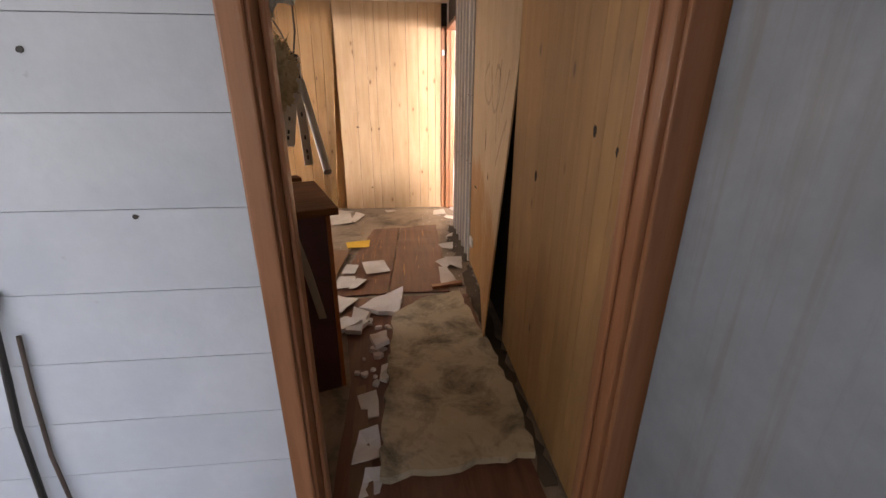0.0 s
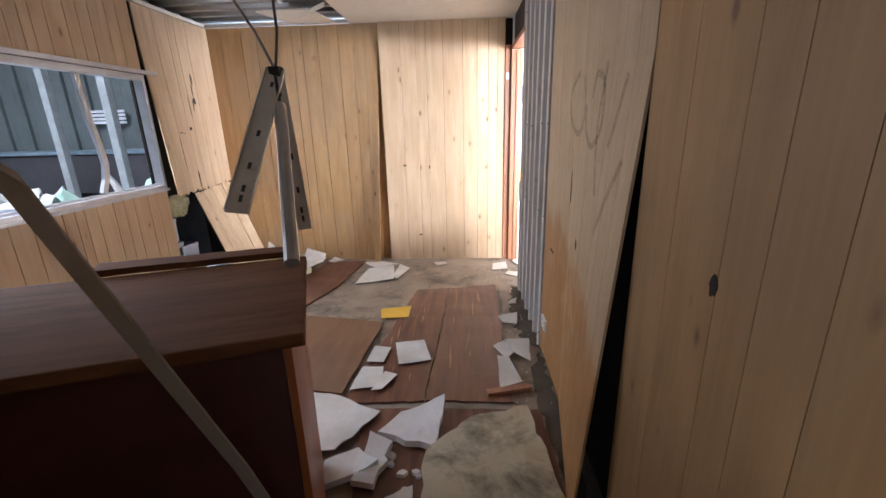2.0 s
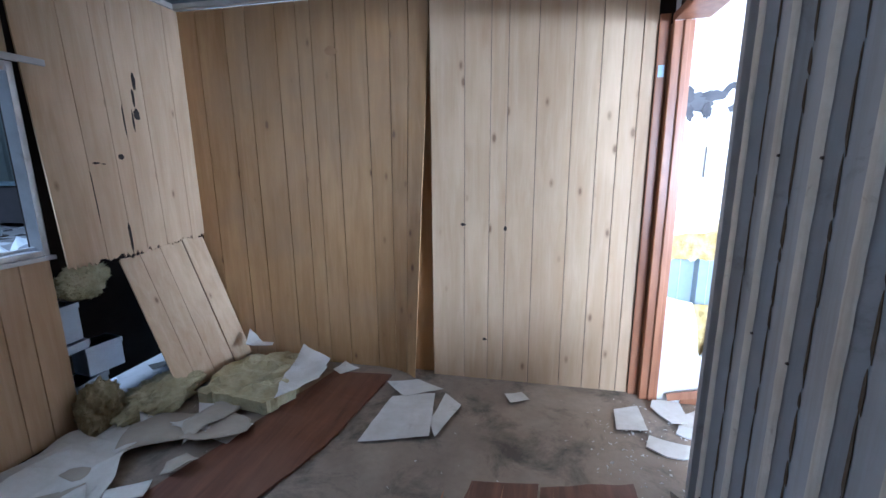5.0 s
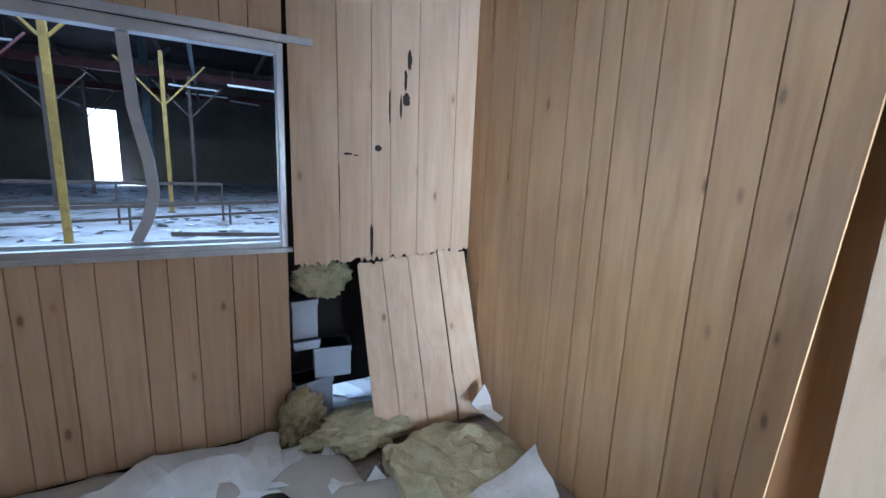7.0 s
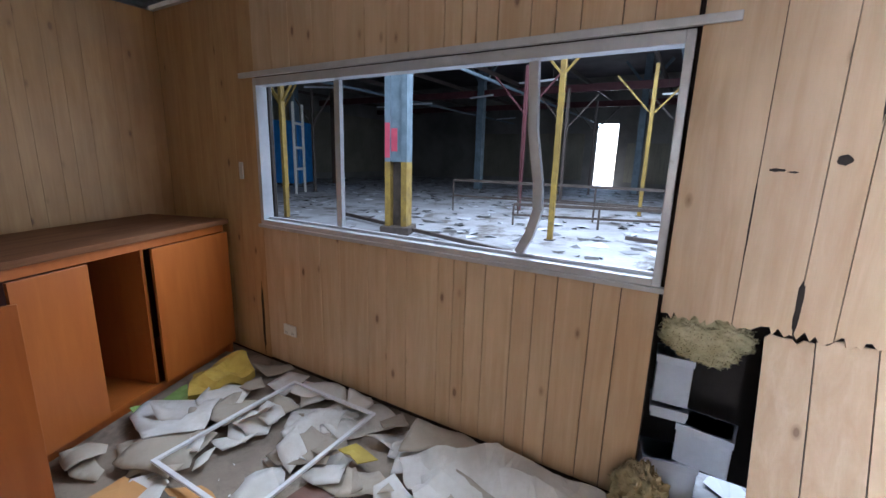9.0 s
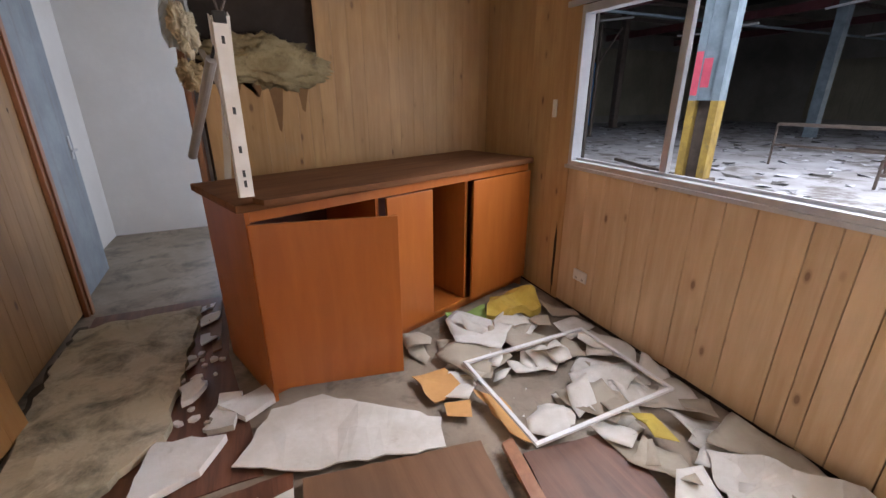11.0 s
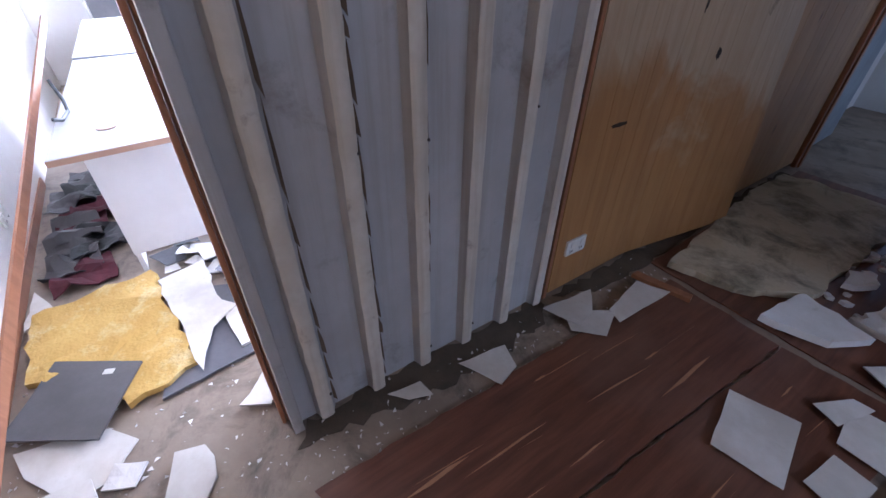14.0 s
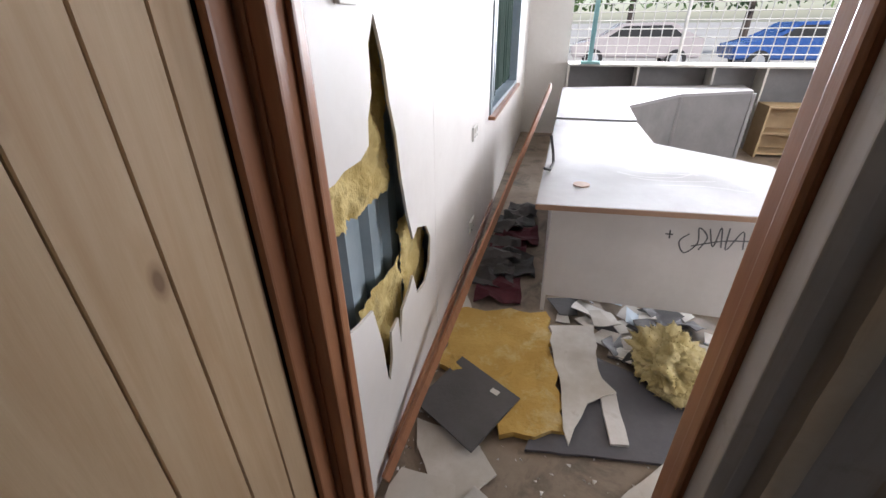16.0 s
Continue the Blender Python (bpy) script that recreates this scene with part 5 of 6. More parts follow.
part("leg_panel", boxes((1.30, 2.70, 5.01, 5.03, 0, DZ - 0.023)), DESKSIDE, t)
part("leg_panel", boxes((1.291, 1.32, 4.12, 4.14, 0, DZ - 0.023)), DESKSIDE, t)
part("grommet", rod(bmesh.new(), (1.33, 4.92, DZ), (1.33, 4.92, DZ + 0.004), 0.035, seg=16), DESKEDGE, t, "brown cable grommet")
PANEL = lambda u, v, d: (1.27 + d, u, v)
scrawl([[(4.56, 0.50), (4.53, 0.50)], [(4.545, 0.52), (4.54, 0.48)], [(4.47, 0.51), (4.50, 0.47), (4.47, 0.42), (4.43, 0.47), (4.44, 0.54), (4.40, 0.50), (4.42, 0.44)], [(4.40, 0.54), (4.37, 0.46), (4.36, 0.55), (4.34, 0.46)], [(4.33, 0.55), (4.32, 0.45), (4.28, 0.54), (4.26, 0.46)], [(4.45, 0.455), (4.34, 0.49), (4.25, 0.50)]], PANEL, -0.002, 0.006, SPRAY, t, "marker_tag")
SCR = plain("scratch_grey", (0.38, 0.37, 0.37), (0.45, 0.44, 0.44), 0.6)
scrawl([[(1.55, 4.75), (1.50, 4.65), (1.52, 4.5), (1.60, 4.42)], [(1.48, 4.7), (1.46, 4.55), (1.5, 4.35)], [(1.62, 4.7), (1.57, 4.6), (1.58, 4.4)], [(1.4, 4.6), (1.42, 4.4), (1.38, 4.25)]], FLAT, DZ + 0.0012, 0.004, SCR, t, "scratch")
t = thing("office_desk", "pale grey laminate corner desk with dark panel sides", "desk", (0, 0, 0))
D2 = [(2.758, 5.05), (2.758, 4.50), (3.36, 4.48), (4.12, 3.92), (4.48, 3.19), (4.96, 3.13), (4.42, 5.01)]
part("desktop", prism(bmesh.new(), D2, DZ - 0.015, DZ + 0.01, FLAT), DESKTOP, t)
GREYP = plain("grey_panel", (0.22, 0.21, 0.21), (0.17, 0.165, 0.165), 0.6)
for a, b in ((D2[2], D2[3]), (D2[3], D2[4])):
    dx, dy = b[0] - a[0], b[1] - a[1]
    L = math.hypot(dx, dy)
    ox, oy = -dy / L * -0.02, dx / L * -0.02
    part("panel", prism(bmesh.new(), [a, b, (b[0] - ox, b[1] - oy), (a[0] - ox, a[1] - oy)], 0.0, DZ - 0.016, FLAT), GREYP, t)
part("panel_edge", boxes((4.10, 4.13, 3.90, 3.93, 0, DZ - 0.016)), DESKTOP, t)
part("panel_edge", boxes((4.47, 4.50, 3.16, 3.19, 0, DZ - 0.016)), DESKTOP, t)
t = thing("low_shelf", "low white window shelf with grey backs", "shelf", (4.93, 3.2, 0), 0)
part("top", boxes((0, 0.31, -1.75, 1.77, 0.84, 0.865), bevel=0.003), WHITEMETAL, t)
part("back", boxes((0.25, 0.27, -1.75, 1.77, 0, 0.839)), GREYP, t)
for y in (-1.75, -1.0, -0.26, 0.24, 1.0, 1.75):
    part("divider", boxes((0, 0.249, y, y + 0.02, 0, 0.839)), WHITEMETAL, t)
part("shelf_board", boxes((0.01, 0.249, -1.729, 1.749, 0.30, 0.315)), GREYP, t)
t = thing("low_bookcase", "low bare wooden bookcase under the office window", "bookcase", (4.72, 2.62, 0), 0)
BARE = plain("bare_chipboard", (0.46, 0.34, 0.20), (0.38, 0.27, 0.15), 0.7, 4, 50, 0.1)
for nm, r in (("side", (-0.15, 0.15, -0.35, -0.33, 0, 0.50)), ("side", (-0.15, 0.15, 0.33, 0.35, 0, 0.50)), ("top", (-0.15, 0.15, -0.35, 0.35, 0.501, 0.52)), ("shelf", (-0.14, 0.13, -0.329, 0.329, 0.24, 0.26)), ("base", (-0.14, 0.13, -0.329, 0.329, 0.03, 0.05)), ("back", (0.132, 0.15, -0.329, 0.329, 0.0, 0.50))):
    part(nm, boxes(r, bevel=0.002), BARE, t)
win2 = thing("window_2", "broken office side window with a torn dark curtain", "window", kind="structure")
part("frame", boxes((2.283, 2.33, OFY - 0.012, OFY + 0.09, 0.76, 1.85), (3.93, 3.977, OFY - 0.012, OFY + 0.09, 0.76, 1.85), (2.33, 3.93, OFY - 0.012, OFY + 0.09, 0.76, 0.79), (2.33, 3.93, OFY - 0.012, OFY + 0.09, 1.81, 1.85), (2.60, 2.64, OFY + 0.02, OFY + 0.05, 0.79, 1.81), bevel=0.003), BLUESTEEL, win2)
part("sill", boxes((2.25, 4.0, OFY - 0.045, OFY - 0.001, 0.735, 0.759), bevel=0.004), TRIM, win2)
bm = bmesh.new()
top, low = [], []
for i in range(41):
    x = 2.72 + 1.1 * i / 40
    top.append(bm.verts.new((x, OFY + 0.06 + 0.018 * math.sin(i * 1.3), 1.80)))
    low.append(bm.verts.new((x + 0.02 * math.sin(i), OFY + 0.06 + 0.026 * math.sin(i * 1.3 + 0.4), 0.83 + 0.06 * noise.noise(Vector((i * 0.4, 0, 0))))))
for i in range(40):
    bm.faces.new((low[i], low[i + 1], top[i + 1], top[i]))
part("curtain", bm, plain("dark_green_cloth", (0.035, 0.07, 0.055), (0.02, 0.045, 0.035), 0.9), win2, "torn dark green curtain")
t = thing("fallen_skirting", "brown skirting board fallen along the office wall", "skirting", (0, 0, 0))
part("board", strip(bmesh.new(), (0.24, 5.452, 0.04), (3.0, 5.115, 0.86), 0.042, 0.012, (0, 0.2, 1)), TRIM, t)
baseb = part("baseboard", boxes((0.32, 2.6, OFY - 0.012, OFY - 0.001, 0.001, 0.06), bevel=0.002), TRIM)
tagged(baseb, "brown skirting at the foot of the office wall", "baseboard", kind="structure")
t = thing("desk_cable", "black cable hanging over the desk edge", "cable", (0, 0, 0))
bm = bmesh.new()
pts = [(1.72, 5.07, 0.78), (1.68, 5.05, 0.70), (1.62, 5.045, DZ + 0.006), (1.5, 5.06, DZ + 0.006), (1.47, 5.085, DZ + 0.02)]
for a, b in zip(pts, pts[1:]):
    rod(bm, a, b, 0.007)
part("lead", bm, BLACK, t)
sheet("carpet_tile", "dark grey square carpet tile on the debris", "carpet tile", [(0.546, 5.455), (0.83, 5.333), (0.662, 5.075), (0.398, 5.211)], 0.035, GREYTILE, 0.008, 0, 601, 0.002, lift=0.012)
sheet("carpet_tile", "dark grey carpet tile half under debris", "carpet tile", [(1.0, 4.80), (0.85, 4.45), (0.53, 4.52), (0.47, 5.04), (0.7, 4.98)], 0.004, plain("slate_tile", (0.13, 0.13, 0.145), (0.09, 0.09, 0.1), 0.45, 3, 60, 0.1, dirt=(0.3, 0.28, 0.25), dirt_at=(0.68, 0.8)), 0.012, 0, 602, 0.004)
sheet("paper_label", "small white label on the carpet tile", "label", [(0.655, 5.19), (0.675, 5.18), (0.66, 5.15), (0.64, 5.16)], 0.056, PAPER, 0.001, 0, 603, 0)
WOOLFLAT = plain("ochre_glass_wool", (0.56, 0.37, 0.10), (0.46, 0.29, 0.07), 0.95, 5, 60, 0.8, dirt=(0.60, 0.50, 0.26), dirt_at=(0.52, 0.7))
sheet("glass_wool", "flat ochre glass wool batt on the office floor", "insulation", [(1.16, 5.42), (1.25, 5.0), (0.56, 4.90), (0.49, 5.13), (0.65, 5.22), (0.78, 5.42)], 0.006, WOOLFLAT, 0.025, 0.012, 604, 0.02, cuts=2, scale=9)
sheet("wall_sheet", "broken white wall sheet on the office floor", "sheet", [(1.13, 4.98), (1.18, 4.78), (0.84, 4.77), (0.78, 4.72), (0.70, 4.83), (0.50, 4.90)], 0.034, PAPER, 0.006, 0.006, 605, 0.01)
tuft("glass_wool", "fluffy yellow glass wool on the office floor", (0.95, 4.52, 0.017), (0.17, 0.13, 0.10), plain("pale_yellow_wool", (0.62, 0.54, 0.30), (0.5, 0.41, 0.18), 0.95, 12, 60, 0.9), 21, (0, 0, 20), 0.5, 0.5)
sheet("tile_offcut", "small grey offcut lying on the slate tile", "offcut", [(0.78, 4.78), (0.79, 4.72), (0.56, 4.70), (0.55, 4.76)], 0.018, WHITEFOAM, 0.012, 0, 606, 0.004)
for i, c in enumerate(([(0.50, 5.43), (0.47, 5.22), (0.36, 5.12), (0.26, 5.19), (0.24, 5.30), (0.40, 5.40)], [(0.30, 5.42), (0.29, 5.24), (0.20, 5.22), (0.13, 5.36), (0.16, 5.44)], [(0.24, 5.03), (0.22, 4.95), (0.10, 4.94), (0.02, 5.0), (0.06, 5.10)], [(0.29, 4.83), (0.40, 4.72), (0.52, 4.60), (0.44, 4.52), (0.34, 4.68), (0.24, 4.74)], [(0.30, 5.18), (0.26, 5.10), (0.20, 5.14), (0.24, 5.22)], [(1.35, 5.43), (1.22, 5.44), (1.10, 5.45), (1.2, 5.36)])):
    sheet("wall_sheet", "broken grey-white wall sheet on the floor", "sheet", c, 0.004 + 0.009 * (i % 2), WHITEFOAM if i == 4 else PAPER, 0.007, 0.004, 620 + i, 0.012, "broken wall sheets", lift=0.01)
DARKRAG = plain("dark_red_rag", (0.10, 0.015, 0.025), (0.05, 0.01, 0.015), 0.9)
for i in range(9):
    x, y, w = 1.42 + 0.13 * i, 5.25 + 0.06 * math.sin(i * 2.3), 0.14
    sheet("rag", "dark crumpled rag lying beside the desk", "rag", [(x + w, y + 0.1), (x - w, y + 0.12), (x - w * 0.8, y - 0.12), (x + w * 0.9, y - 0.1)], 0.004 + 0.004 * i, (DARKRAG, GREYTILE, BLACK, GREYTILE, DARKRAG)[i % 5], 0.006, 0.055, 640 + i, 0.012, "rags by the desk", scale=9, cuts=2)
BLUEP = plain("pale_blue_paper", (0.52, 0.60, 0.68), (0.42, 0.5, 0.58), 0.7, 6, 40, 0.1, vary=0.6)
for i in range(90):
    x, y, s = rd.uniform(0.98, 1.75), rd.uniform(4.05, 4.98), rd.uniform(0.04, 0.13)
    if x < 1.12 and y > 4.72:
        continue
    a0 = rd.uniform(0, 6.28)
    c = [(x + s * math.cos(a0 + k * 1.57 + rd.uniform(-0.3, 0.3)) * rd.uniform(0.6, 1.2), y + s * math.sin(a0 + k * 1.57) * rd.uniform(0.5, 1.1)) for k in range(4)]
    sheet("office_litter", "crumpled papers and plastic under the desk", "litter", c, 0.004 + 0.002 * (i % 9), rd.choice((PAPER, BLUEP, PAPER, GREYTILE, GREYTILE)), 0.003, rd.uniform(0.01, 0.05), 700 + i, 0.008, "office litter")
tp = thing("window_post", "turquoise painted post standing at the office window", "post", (4.90, 4.72, 0.866), 0)
part("post", boxes((0, 0.03, 0, 0.05, 0, 1.2), bevel=0.003), plain("turquoise_paint", (0.22, 0.42, 0.44), (0.17, 0.35, 0.37), 0.5), tp)
part("foot", boxes((-0.04, 0.08, -0.09, 0.12, 0, 0.03), bevel=0.004), plain("turquoise_cloth", (0.3, 0.5, 0.5), (0.2, 0.4, 0.4), 0.8), tp)

# small grit over the floors
bm = bmesh.new()
for i in range(820):
    x, y = rd.uniform(-2.8, 1.0), rd.uniform(1.3, 5.4)
    if rd.random() < 0.6:
        x, y = rd.uniform(-0.25, 0.08), rd.uniform(3.0, 5.3)
    if i > 520:
        x, y = rd.uniform(-0.1, 1.0), rd.uniform(4.6, 5.45)
    s = rd.uniform(0.003, 0.012)
    vs = [bm.verts.new((x + s * rd.uniform(-1, 1), y + s * rd.uniform(-1, 1), 0.0005 + s * rd.uniform(0, 0.8))) for _ in range(4)]
    for q in ((0, 1, 2), (0, 1, 3), (1, 2, 3), (0, 2, 3)):
        bm.faces.new([vs[k] for k in q])
grit = part("plaster_crumbs", bm, WHITEFOAM)
tagged(grit, "small pale plaster crumbs over the floor", "debris", kind="stuff")

# ---- the hall's frame ----
def post(x, y, w, h, material, label, name="steel_column", braces=True):
    t = thing(name, label, "column", (x, y, HZ))
    part("shaft", boxes((-w / 2, w / 2, -w / 2, w / 2, 0, h), bevel=0.01), material, t)
    part("base_plate", boxes((-w * 0.9, w * 0.9, -w * 0.9, w * 0.9, 0, 0.02)), RUST, t)
    if braces:
        for s in (-1, 1):
            part("brace", strip(bmesh.new(), (0, s * w / 2, h - 1.3), (0, s * 1.0, h - 0.25), w * 0.5, w * 0.4, (1, 0, 0)), material, t)
    return t


t = thing("hall_column", "steel column painted grey above and yellow below", "column", (-7.97, -0.48, HZ), 20)
for s in (-1, 1):
    part("flange", boxes((-0.2, 0.2, s * 0.165 - 0.055, s * 0.165 + 0.055, 0, 1.42)), YELLOWP, t, "yellow painted flange")
    part("flange", boxes((-0.2, 0.2, s * 0.165 - 0.055, s * 0.165 + 0.055, 1.421, 6.6)), BLUEGREY, t)
part("web", boxes((-0.012, 0.012, -0.109, 0.109, 0, 1.42)), RUST, t)
part("web", boxes((0.1, 0.15, -0.109, 0.109, 1.421, 6.6)), BLUEGREY, t)
part("paint_patch", boxes((0.2005, 0.206, -0.215, -0.115, 1.5, 2.15), (0.1505, 0.156, -0.105, 0.02, 1.62, 2.05)), PINK, t, "red sprayed patch")
part("base", boxes((-0.3, 0.3, -0.3, 0.3, 0, 0.16), bevel=0.02), RUST, t)
for x, y, w, h, m in ((-20.5, -4.9, 0.34, 6.5, BLUEGREY), (-14.7, -11.5, 0.3, 6.5, BLUEGREY), (-21, 9, 0.34, 6.5, BLUEGREY), (-24, 2.0, 0.3, 6.5, BLUEGREY), (-17.9, -12.2, 0.3, 6.5, RUST)):
    post(x, y, w, h, m, "dark steel column under the hall roof")
for x, y, h, m in ((-9.2, 2.3, 4.4, YELLOWP), (-14.6, 3.3, 4.2, YELLOWP), (-13.5, 0.0, 4.2, REDSTEEL), (-16.6, 0.4, 4.0, RUST), (-10.9, -7.5, 4.3, YELLOWP), (-13.5, -9.0, 4.0, RUST), (-7.9, -3.8, 4.0, YELLOWP), (-21.7, 0.3, 4.2, RUST), (-18.0, 3.8, 4.2, RUST)):
    post(x, y, 0.10, h, m, "slim painted rack post with braces", "rack_post")
t = thing("roof_frame", "red oxide roof beams and purlins of the hall", "roof frame", (0, 0, 0))
for x in (-8.0, -14.0, -20.5, -26):
    part("beam", boxes((x - 0.1, x + 0.1, -16, 28, 4.35, 4.65)), REDSTEEL, t)
for y in range(-15, 28, 3):
    part("purlin", boxes((-30, -3.2, y, y + 0.08, 4.7, 4.85)), RUST, t)
for y in (-7, -1.5, 4.0):
    part("tie", strip(bmesh.new(), (-30, y, 3.9), (-8, y, 3.9), 0.08, 0.08, (0, 0, 1)), BLUEGREY, t)
GLOW = plain("pale_strip", (0.7, 0.72, 0.75), (0.6, 0.62, 0.65), 0.4)
# pale unlit bars scattered to draw streaks of light under the roof
for i in range(14):
    x, y = rd.uniform(-26, -9), rd.uniform(-12, 9)
    tl = thing("hall_streak_bar", "pale bar drawing a streak of light under the hall roof", "light fitting", (x, y, rd.uniform(3.6, 4.2)), rd.uniform(60, 120), "hall battens")
    part("tray", boxes((-0.75, 0.75, -0.06, 0.06, 0, 0.06), bevel=0.01), GLOW, tl)
    part("hanger", boxes((-0.6, -0.59, -0.005, 0.005, 0.06, 0.5), (0.59, 0.6, -0.005, 0.005, 0.06, 0.5)), RUST, tl)
for i, (x0, y0, x1, y1, h) in enumerate(((-9.0, -3.2, -6.6, 4.6, 0.08), (-10.5, 1.0, -12.5, 6.5, 0.5), (-12, -1.5, -12.5, 4.5, 0.9), (-17, -2, -17, 5, 0.06), (-9.8, 3.6, -9.0, 6.4, 0.12))):
    part_name = thing("floor_rail", "dark steel rail across the hall floor", "rail", (0, 0, HZ), 0, "hall rails")
    part("bar", strip(bmesh.new(), (x0, y0, h), (x1, y1, h), 0.07, 0.07, (0, 0, 1)), RUST, part_name)
    if h > 0.15:
        for q in (0.0, 0.33, 0.66, 1.0):
            x, y = x0 + (x1 - x0) * q, y0 + (y1 - y0) * q
            part("stand", rod(bmesh.new(), (x, y, 0), (x, y, h), 0.025), RUST, part_name)
        part("bar", strip(bmesh.new(), (x0, y0, h * 0.5), (x1, y1, h * 0.5), 0.05, 0.05, (0, 0, 1)), RUST, part_name)
t = thing("blue_container", "large bright blue plastic wrapped stack in the hall", "container", (-15.2, -12.6, HZ), 30)
part("wrapped_block", boxes((-1.1, 1.1, -0.9, 0.9, 0.14, 3.0), bevel=0.08), BLUE, t)
for y in (-0.7, 0, 0.7):
    part("bearer", boxes((-1.1, 1.1, y - 0.06, y + 0.06, 0, 0.139)), RUST, t)
t = thing("shelving_rack", "pale open shelving frame in the hall", "rack", (-12.6, -8.8, HZ), 30)
for x in (-0.5, 0.5):
    part("upright", boxes((x - 0.04, x + 0.04, -0.04, 0.04, 0, 3.4)), WHITEMETAL, t)
for z in (0.9, 1.7, 2.6):
    part("shelf_beam", boxes((-0.459, 0.459, -0.03, 0.03, z, z + 0.09)), WHITEMETAL, t)
yw = part("hall_panels", boxes((-29.9, -12, -15.99, -15.9, 0.3, 4.0), (-29.99, -29.9, -10, -2.0, 0.2, 3.2), (-29.99, -29.9, 0.6, 9, 0.2, 2.6)), plain("ochre_hall_panel", (0.27, 0.25, 0.19), (0.2, 0.185, 0.14), 0.7, 0.6, 8, 0.1, streak=(0.12, 0.11, 0.09)))
tagged(yw, "stained ochre wall panels of the hall", "wall panel", kind="structure")
hp = part("hall_partition", corrugated(bmesh.new(), -20.0, -3.6, HZ, 4.2, lambda u, v, d: (u, 12.0 - d, v), 0.6, 0.08, 0.2), plain("grey_green_sheeting", (0.13, 0.15, 0.145), (0.085, 0.10, 0.10), 0.6, 0.6, 8, 0.1, streak=(0.05, 0.055, 0.05)))
tagged(hp, "grey-green corrugated partition across the hall", "wall", kind="structure")
PALEGREY = plain("dull_pale_grey_paint", (0.30, 0.32, 0.32), (0.22, 0.23, 0.23), 0.6, 4, 40, 0.1)
# box added to draw a dark band low in front of the partition
t = thing("hall_dark_band", "long dark box for the dark band below the hall partition", "bench", (0, 11.3, HZ))
part("body", boxes((-16.0, -3.7, -0.35, 0.35, 0.12, 1.05), bevel=0.02), HALLROOF, t)
part("top", boxes((-16.1, -3.6, -0.42, 0.42, 1.051, 1.13), bevel=0.01), BLUEGREY, t)
for x in (-15.8, -12.0, -8.0, -4.0):
    part("foot", boxes((x - 0.1, x + 0.1, -0.3, 0.3, 0, 0.119)), RUST, t)
# white slats put the brightness of window strips into their colour
for x, z in ((-6.6, 2.75), (-7.9, 2.75), (-9.4, 1.75)):
    t = thing("window_strip_slats", "white slats drawing bright window strips on the hall partition", "louvre", (x, 11.86, HZ + z), 0, "hall louvres")
    for k in range(4):
        part("slat", boxes((-0.5, 0.5, -0.03, 0.0, 0.09 * k, 0.09 * k + 0.06)), GLOW, t)
for x, y in ((-7.4, 9.6), (-9.4, 10.4), (-12.0, 9.8)):
    post(x, y, 0.16, 4.3, PALEGREY, "pale painted steel post in the hall", "hall_post", False)
for i in range(16):
    x, y, s = rd.uniform(-11.5, -5.2), rd.uniform(6.4, 10.8), rd.uniform(0.35, 0.8)
    c = [(x + s * math.cos(k * 1.257 + i) * rd.uniform(0.6, 1.2), y + s * math.sin(k * 1.257 + i) * rd.uniform(0.6, 1.2)) for k in range(5)]
    sheet("plastic_sheeting", "crumpled pale green plastic sheeting on the hall floor", "sheeting", c, HZ + 0.004, (PAPER, plain("pale_green_plastic", (0.45, 0.6, 0.48), (0.32, 0.45, 0.36), 0.4), GLOW)[i % 3], 0.01, 0.5, 960 + i, 0.05, "hall sheeting", scale=2.2, cuts=2, step=0.2)
bm = bmesh.new()
for i in range(2600):
    x = XL - 0.4 - 26 * rd.random() ** 1.4
    y = rd.uniform(-14, 14)
    s = rd.uniform(0.05, 0.28)
    a = rd.uniform(0, 6.28)
    z = HZ + 0.004
    vs = [bm.verts.new((x + s * math.cos(a + k * 1.57) * rd.uniform(0.4, 1.1), y + s * math.sin(a + k * 1.57) * rd.uniform(0.4, 1.1), z + rd.uniform(0, 0.05) * (k % 2))) for k in range(4)]
    bm.faces.new((vs[0], vs[1], vs[2])), bm.faces.new((vs[0], vs[2], vs[3]))
m, n, l, p = mat("hall_litter")
gi = n.new("ShaderNodeNewGeometry")
l.new(mixc(n, l, ramp(n, l, gi.outputs["Random Per Island"], 0.15, 0.95), (0.05, 0.045, 0.04), (0.55, 0.56, 0.60)), p.inputs["Base Color"])
p.inputs["Roughness"].default_value = 0.8
lit = part("hall_litter", bm, m)
tagged(lit, "pale paper and rubble strewn over the hall floor", "litter", kind="stuff")

# ---- outside the office ----
t = thing("yard_fence", "white steel mesh fence across the yard", "fence", (13.0, 0, -0.2))
for y in (-6, -2, 2, 6, 10):
    part("post", rod(bmesh.new(), (0, y, 0), (0, y, 2.0), 0.045), WHITEMETAL, t)
bm = bmesh.new()
for i in range(61):
    y = -6 + 16 * i / 60
    rod(bm, (0, y, 0.1), (0, y, 1.9), 0.014, seg=4)
for i in range(10):
    z = 0.1 + 0.2 * i
    rod(bm, (0, -6, z), (0, 10, z), 0.014, seg=4)
part("mesh", bm, WHITEMETAL, t)


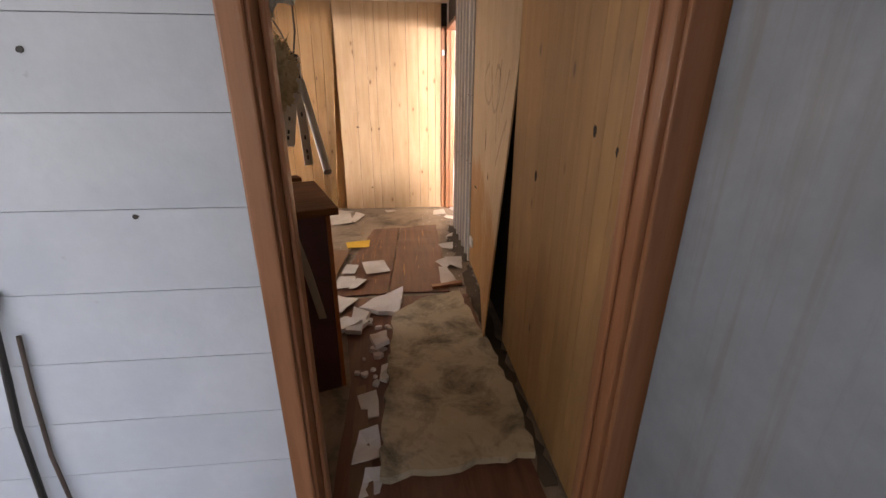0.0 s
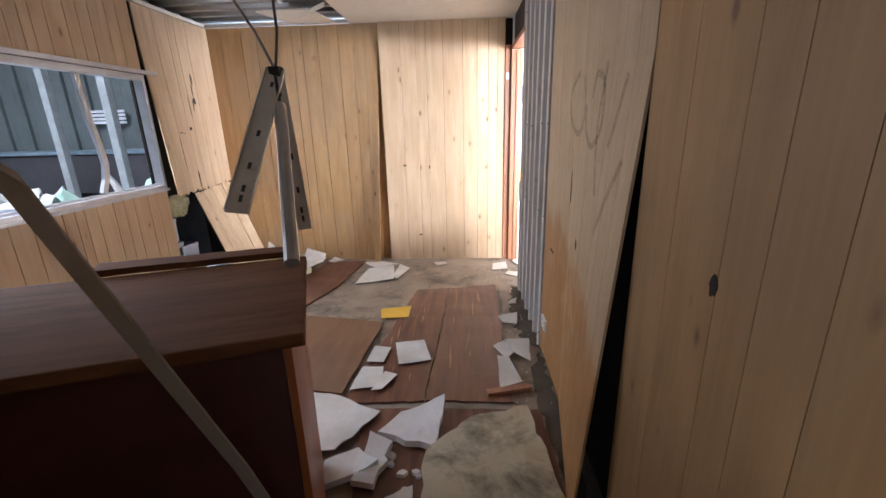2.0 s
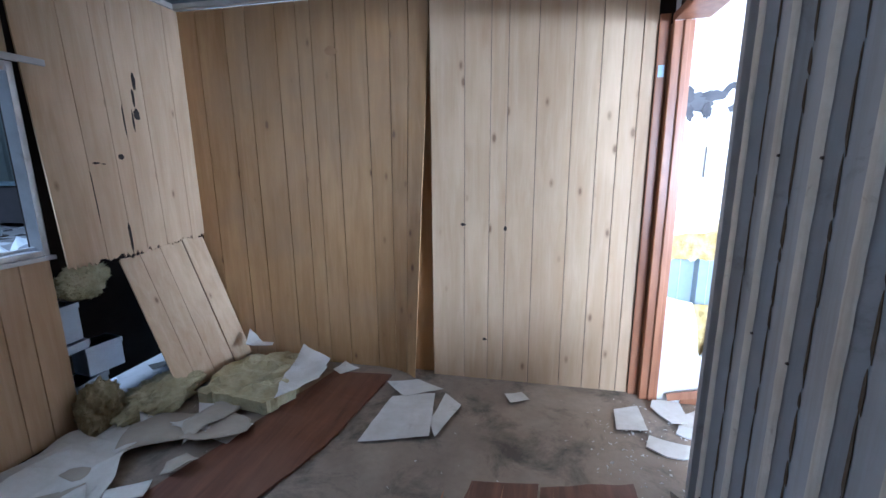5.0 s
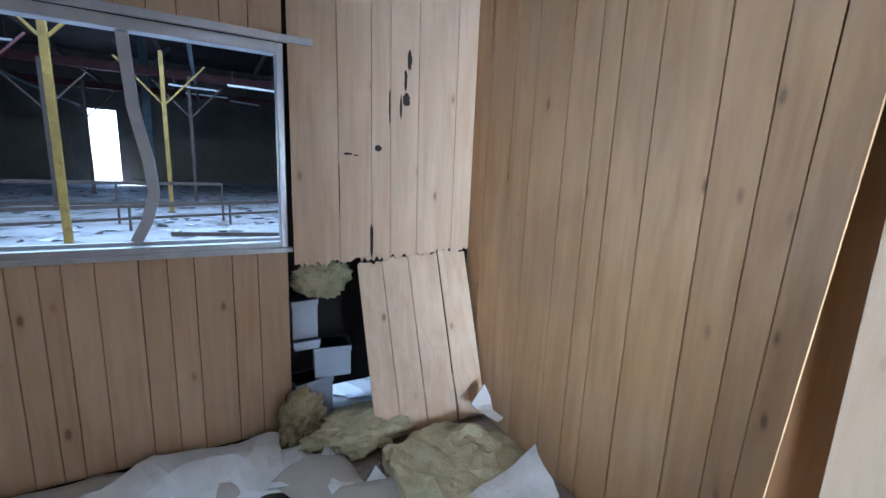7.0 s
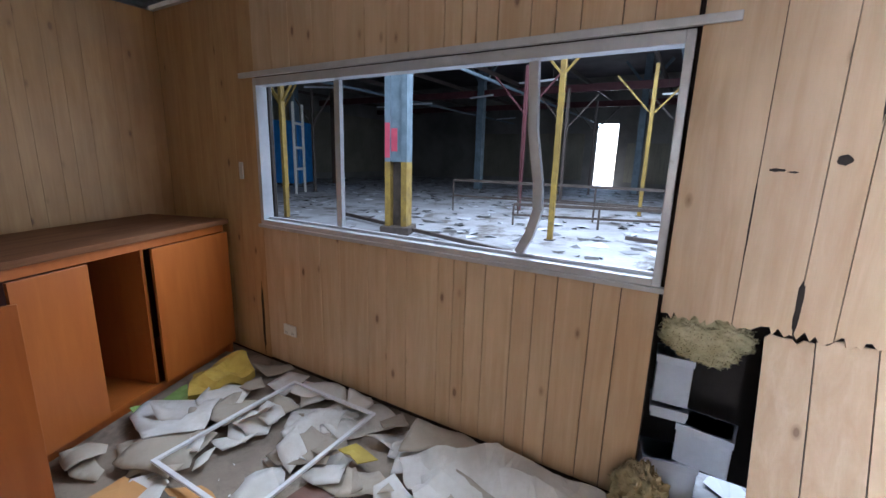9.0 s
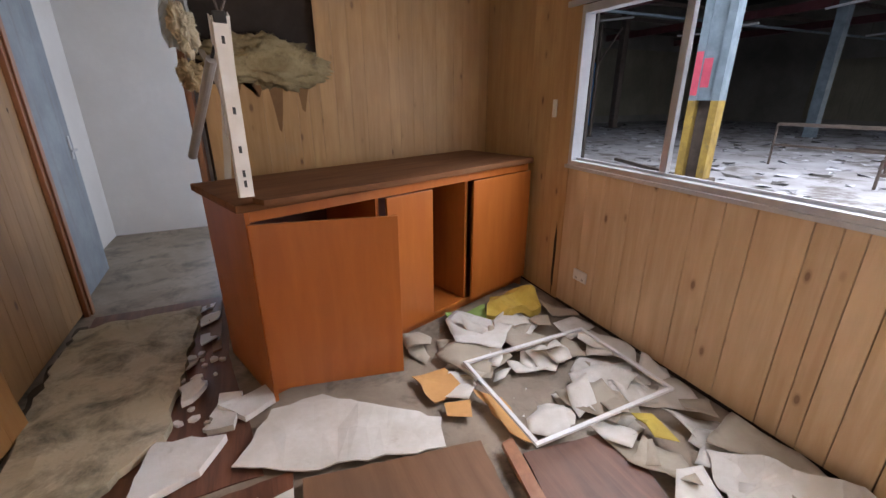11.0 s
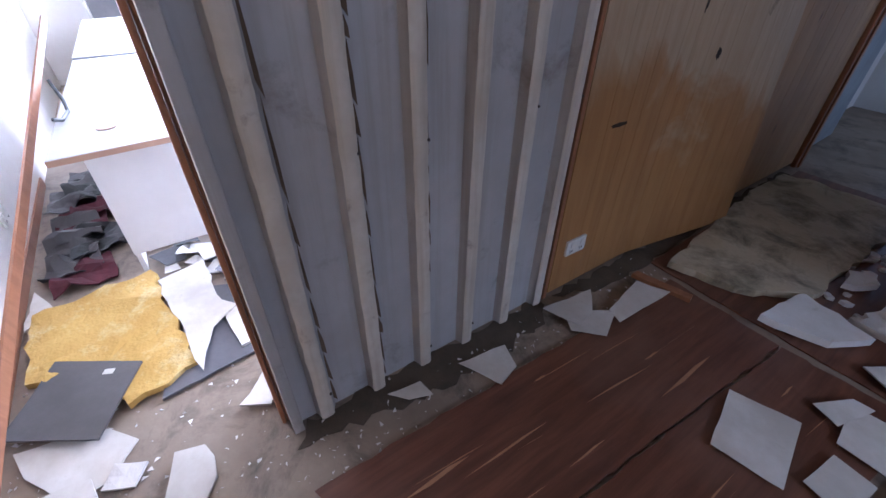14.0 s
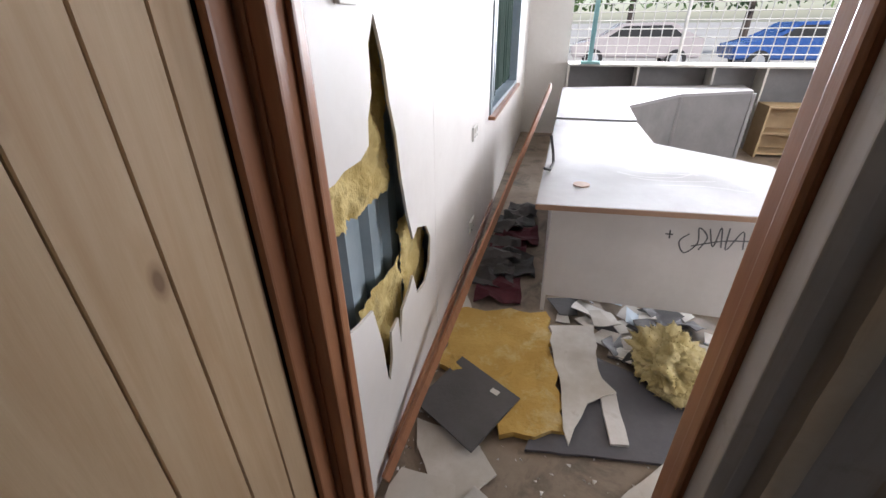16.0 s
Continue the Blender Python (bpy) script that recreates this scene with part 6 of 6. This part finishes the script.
def car(x, y, rz, paint, label):
    t = thing("parked_car", label, "car", (x, y, -0.2), rz, "cars behind the fence")
    side = [(-2.1, 0.35), (2.1, 0.35), (2.15, 0.75), (1.2, 0.95), (0.55, 1.42), (-1.1, 1.45), (-1.8, 1.0), (-2.15, 0.95)]
    bm = prism(bmesh.new(), side, -0.85, 0.85, lambda u, v, d: (u, d, v))
    bmesh.ops.bevel(bm, geom=list(bm.edges), offset=0.06, segments=2, affect="EDGES")
    part("body", bm, paint, t)
    for s in (-0.853, 0.846):
        part("side_window", prism(bmesh.new(), [(-1.5, 1.0), (0.95, 1.0), (0.45, 1.34), (-1.0, 1.36)], s - 0.004, s + 0.010, lambda u, v, d: (u, d, v)), BLACK, t)
    for wx in (-1.35, 1.35):
        for s in (-0.8, 0.8):
            w = part("wheel", rod(bmesh.new(), (wx, s - 0.1, 0.32), (wx, s + 0.1, 0.32), 0.32, seg=18), BLACK, t)
            part("rim", rod(bmesh.new(), (wx, s - 0.105, 0.32), (wx, s + 0.105, 0.32), 0.19, seg=12), ALU, w)


car(17, 7.5, 90, plain("white_car_paint", (0.7, 0.7, 0.7), (0.65, 0.65, 0.66), 0.25), "white parked car behind the yard fence")
car(17.5, 2.6, 90, plain("silver_car_paint", (0.5, 0.45, 0.45), (0.45, 0.4, 0.4), 0.25), "silver parked car behind the yard fence")
car(17, -2.4, 90, plain("blue_car_paint", (0.05, 0.12, 0.35), (0.04, 0.1, 0.3), 0.25), "blue parked car behind the yard fence")
LEAF = plain("hedge_leaves", (0.12, 0.20, 0.06), (0.08, 0.14, 0.04), 0.6, 3, 20, 0, vary=0.4)
t = thing("hedge", "tall green hedge and trees beyond the yard", "hedge", (24, 0, -0.2))
for j in range(9):
    part("trunk", rod(bmesh.new(), (0, -18 + j * 5.0, 0), (rd.uniform(-0.4, 0.4), -18 + j * 5.0, 4.5), 0.2, 0.08), RUST, t)
bm = bmesh.new()
for i in range(7000):
    y = rd.uniform(-22, 24)
    z = 1.9 + 5.0 * rd.random() ** 0.8 * (0.75 + 0.35 * noise.noise(Vector((y * 0.35, 0, 0))))
    x = rd.uniform(-1.2, 1.2)
    c, s = Vector((x, y, z)), rd.uniform(0.12, 0.3)
    a, b = Vector((rd.uniform(-1, 1), rd.uniform(-1, 1), rd.uniform(-1, 1))).normalized() * s, Vector((rd.uniform(-1, 1), rd.uniform(-1, 1), rd.uniform(-1, 1))).normalized() * s
    vs = [bm.verts.new(q) for q in (c - a, c + b * 0.5, c + a, c - b * 0.5)]
    bm.faces.new(vs)
part("foliage", bm, LEAF, t)
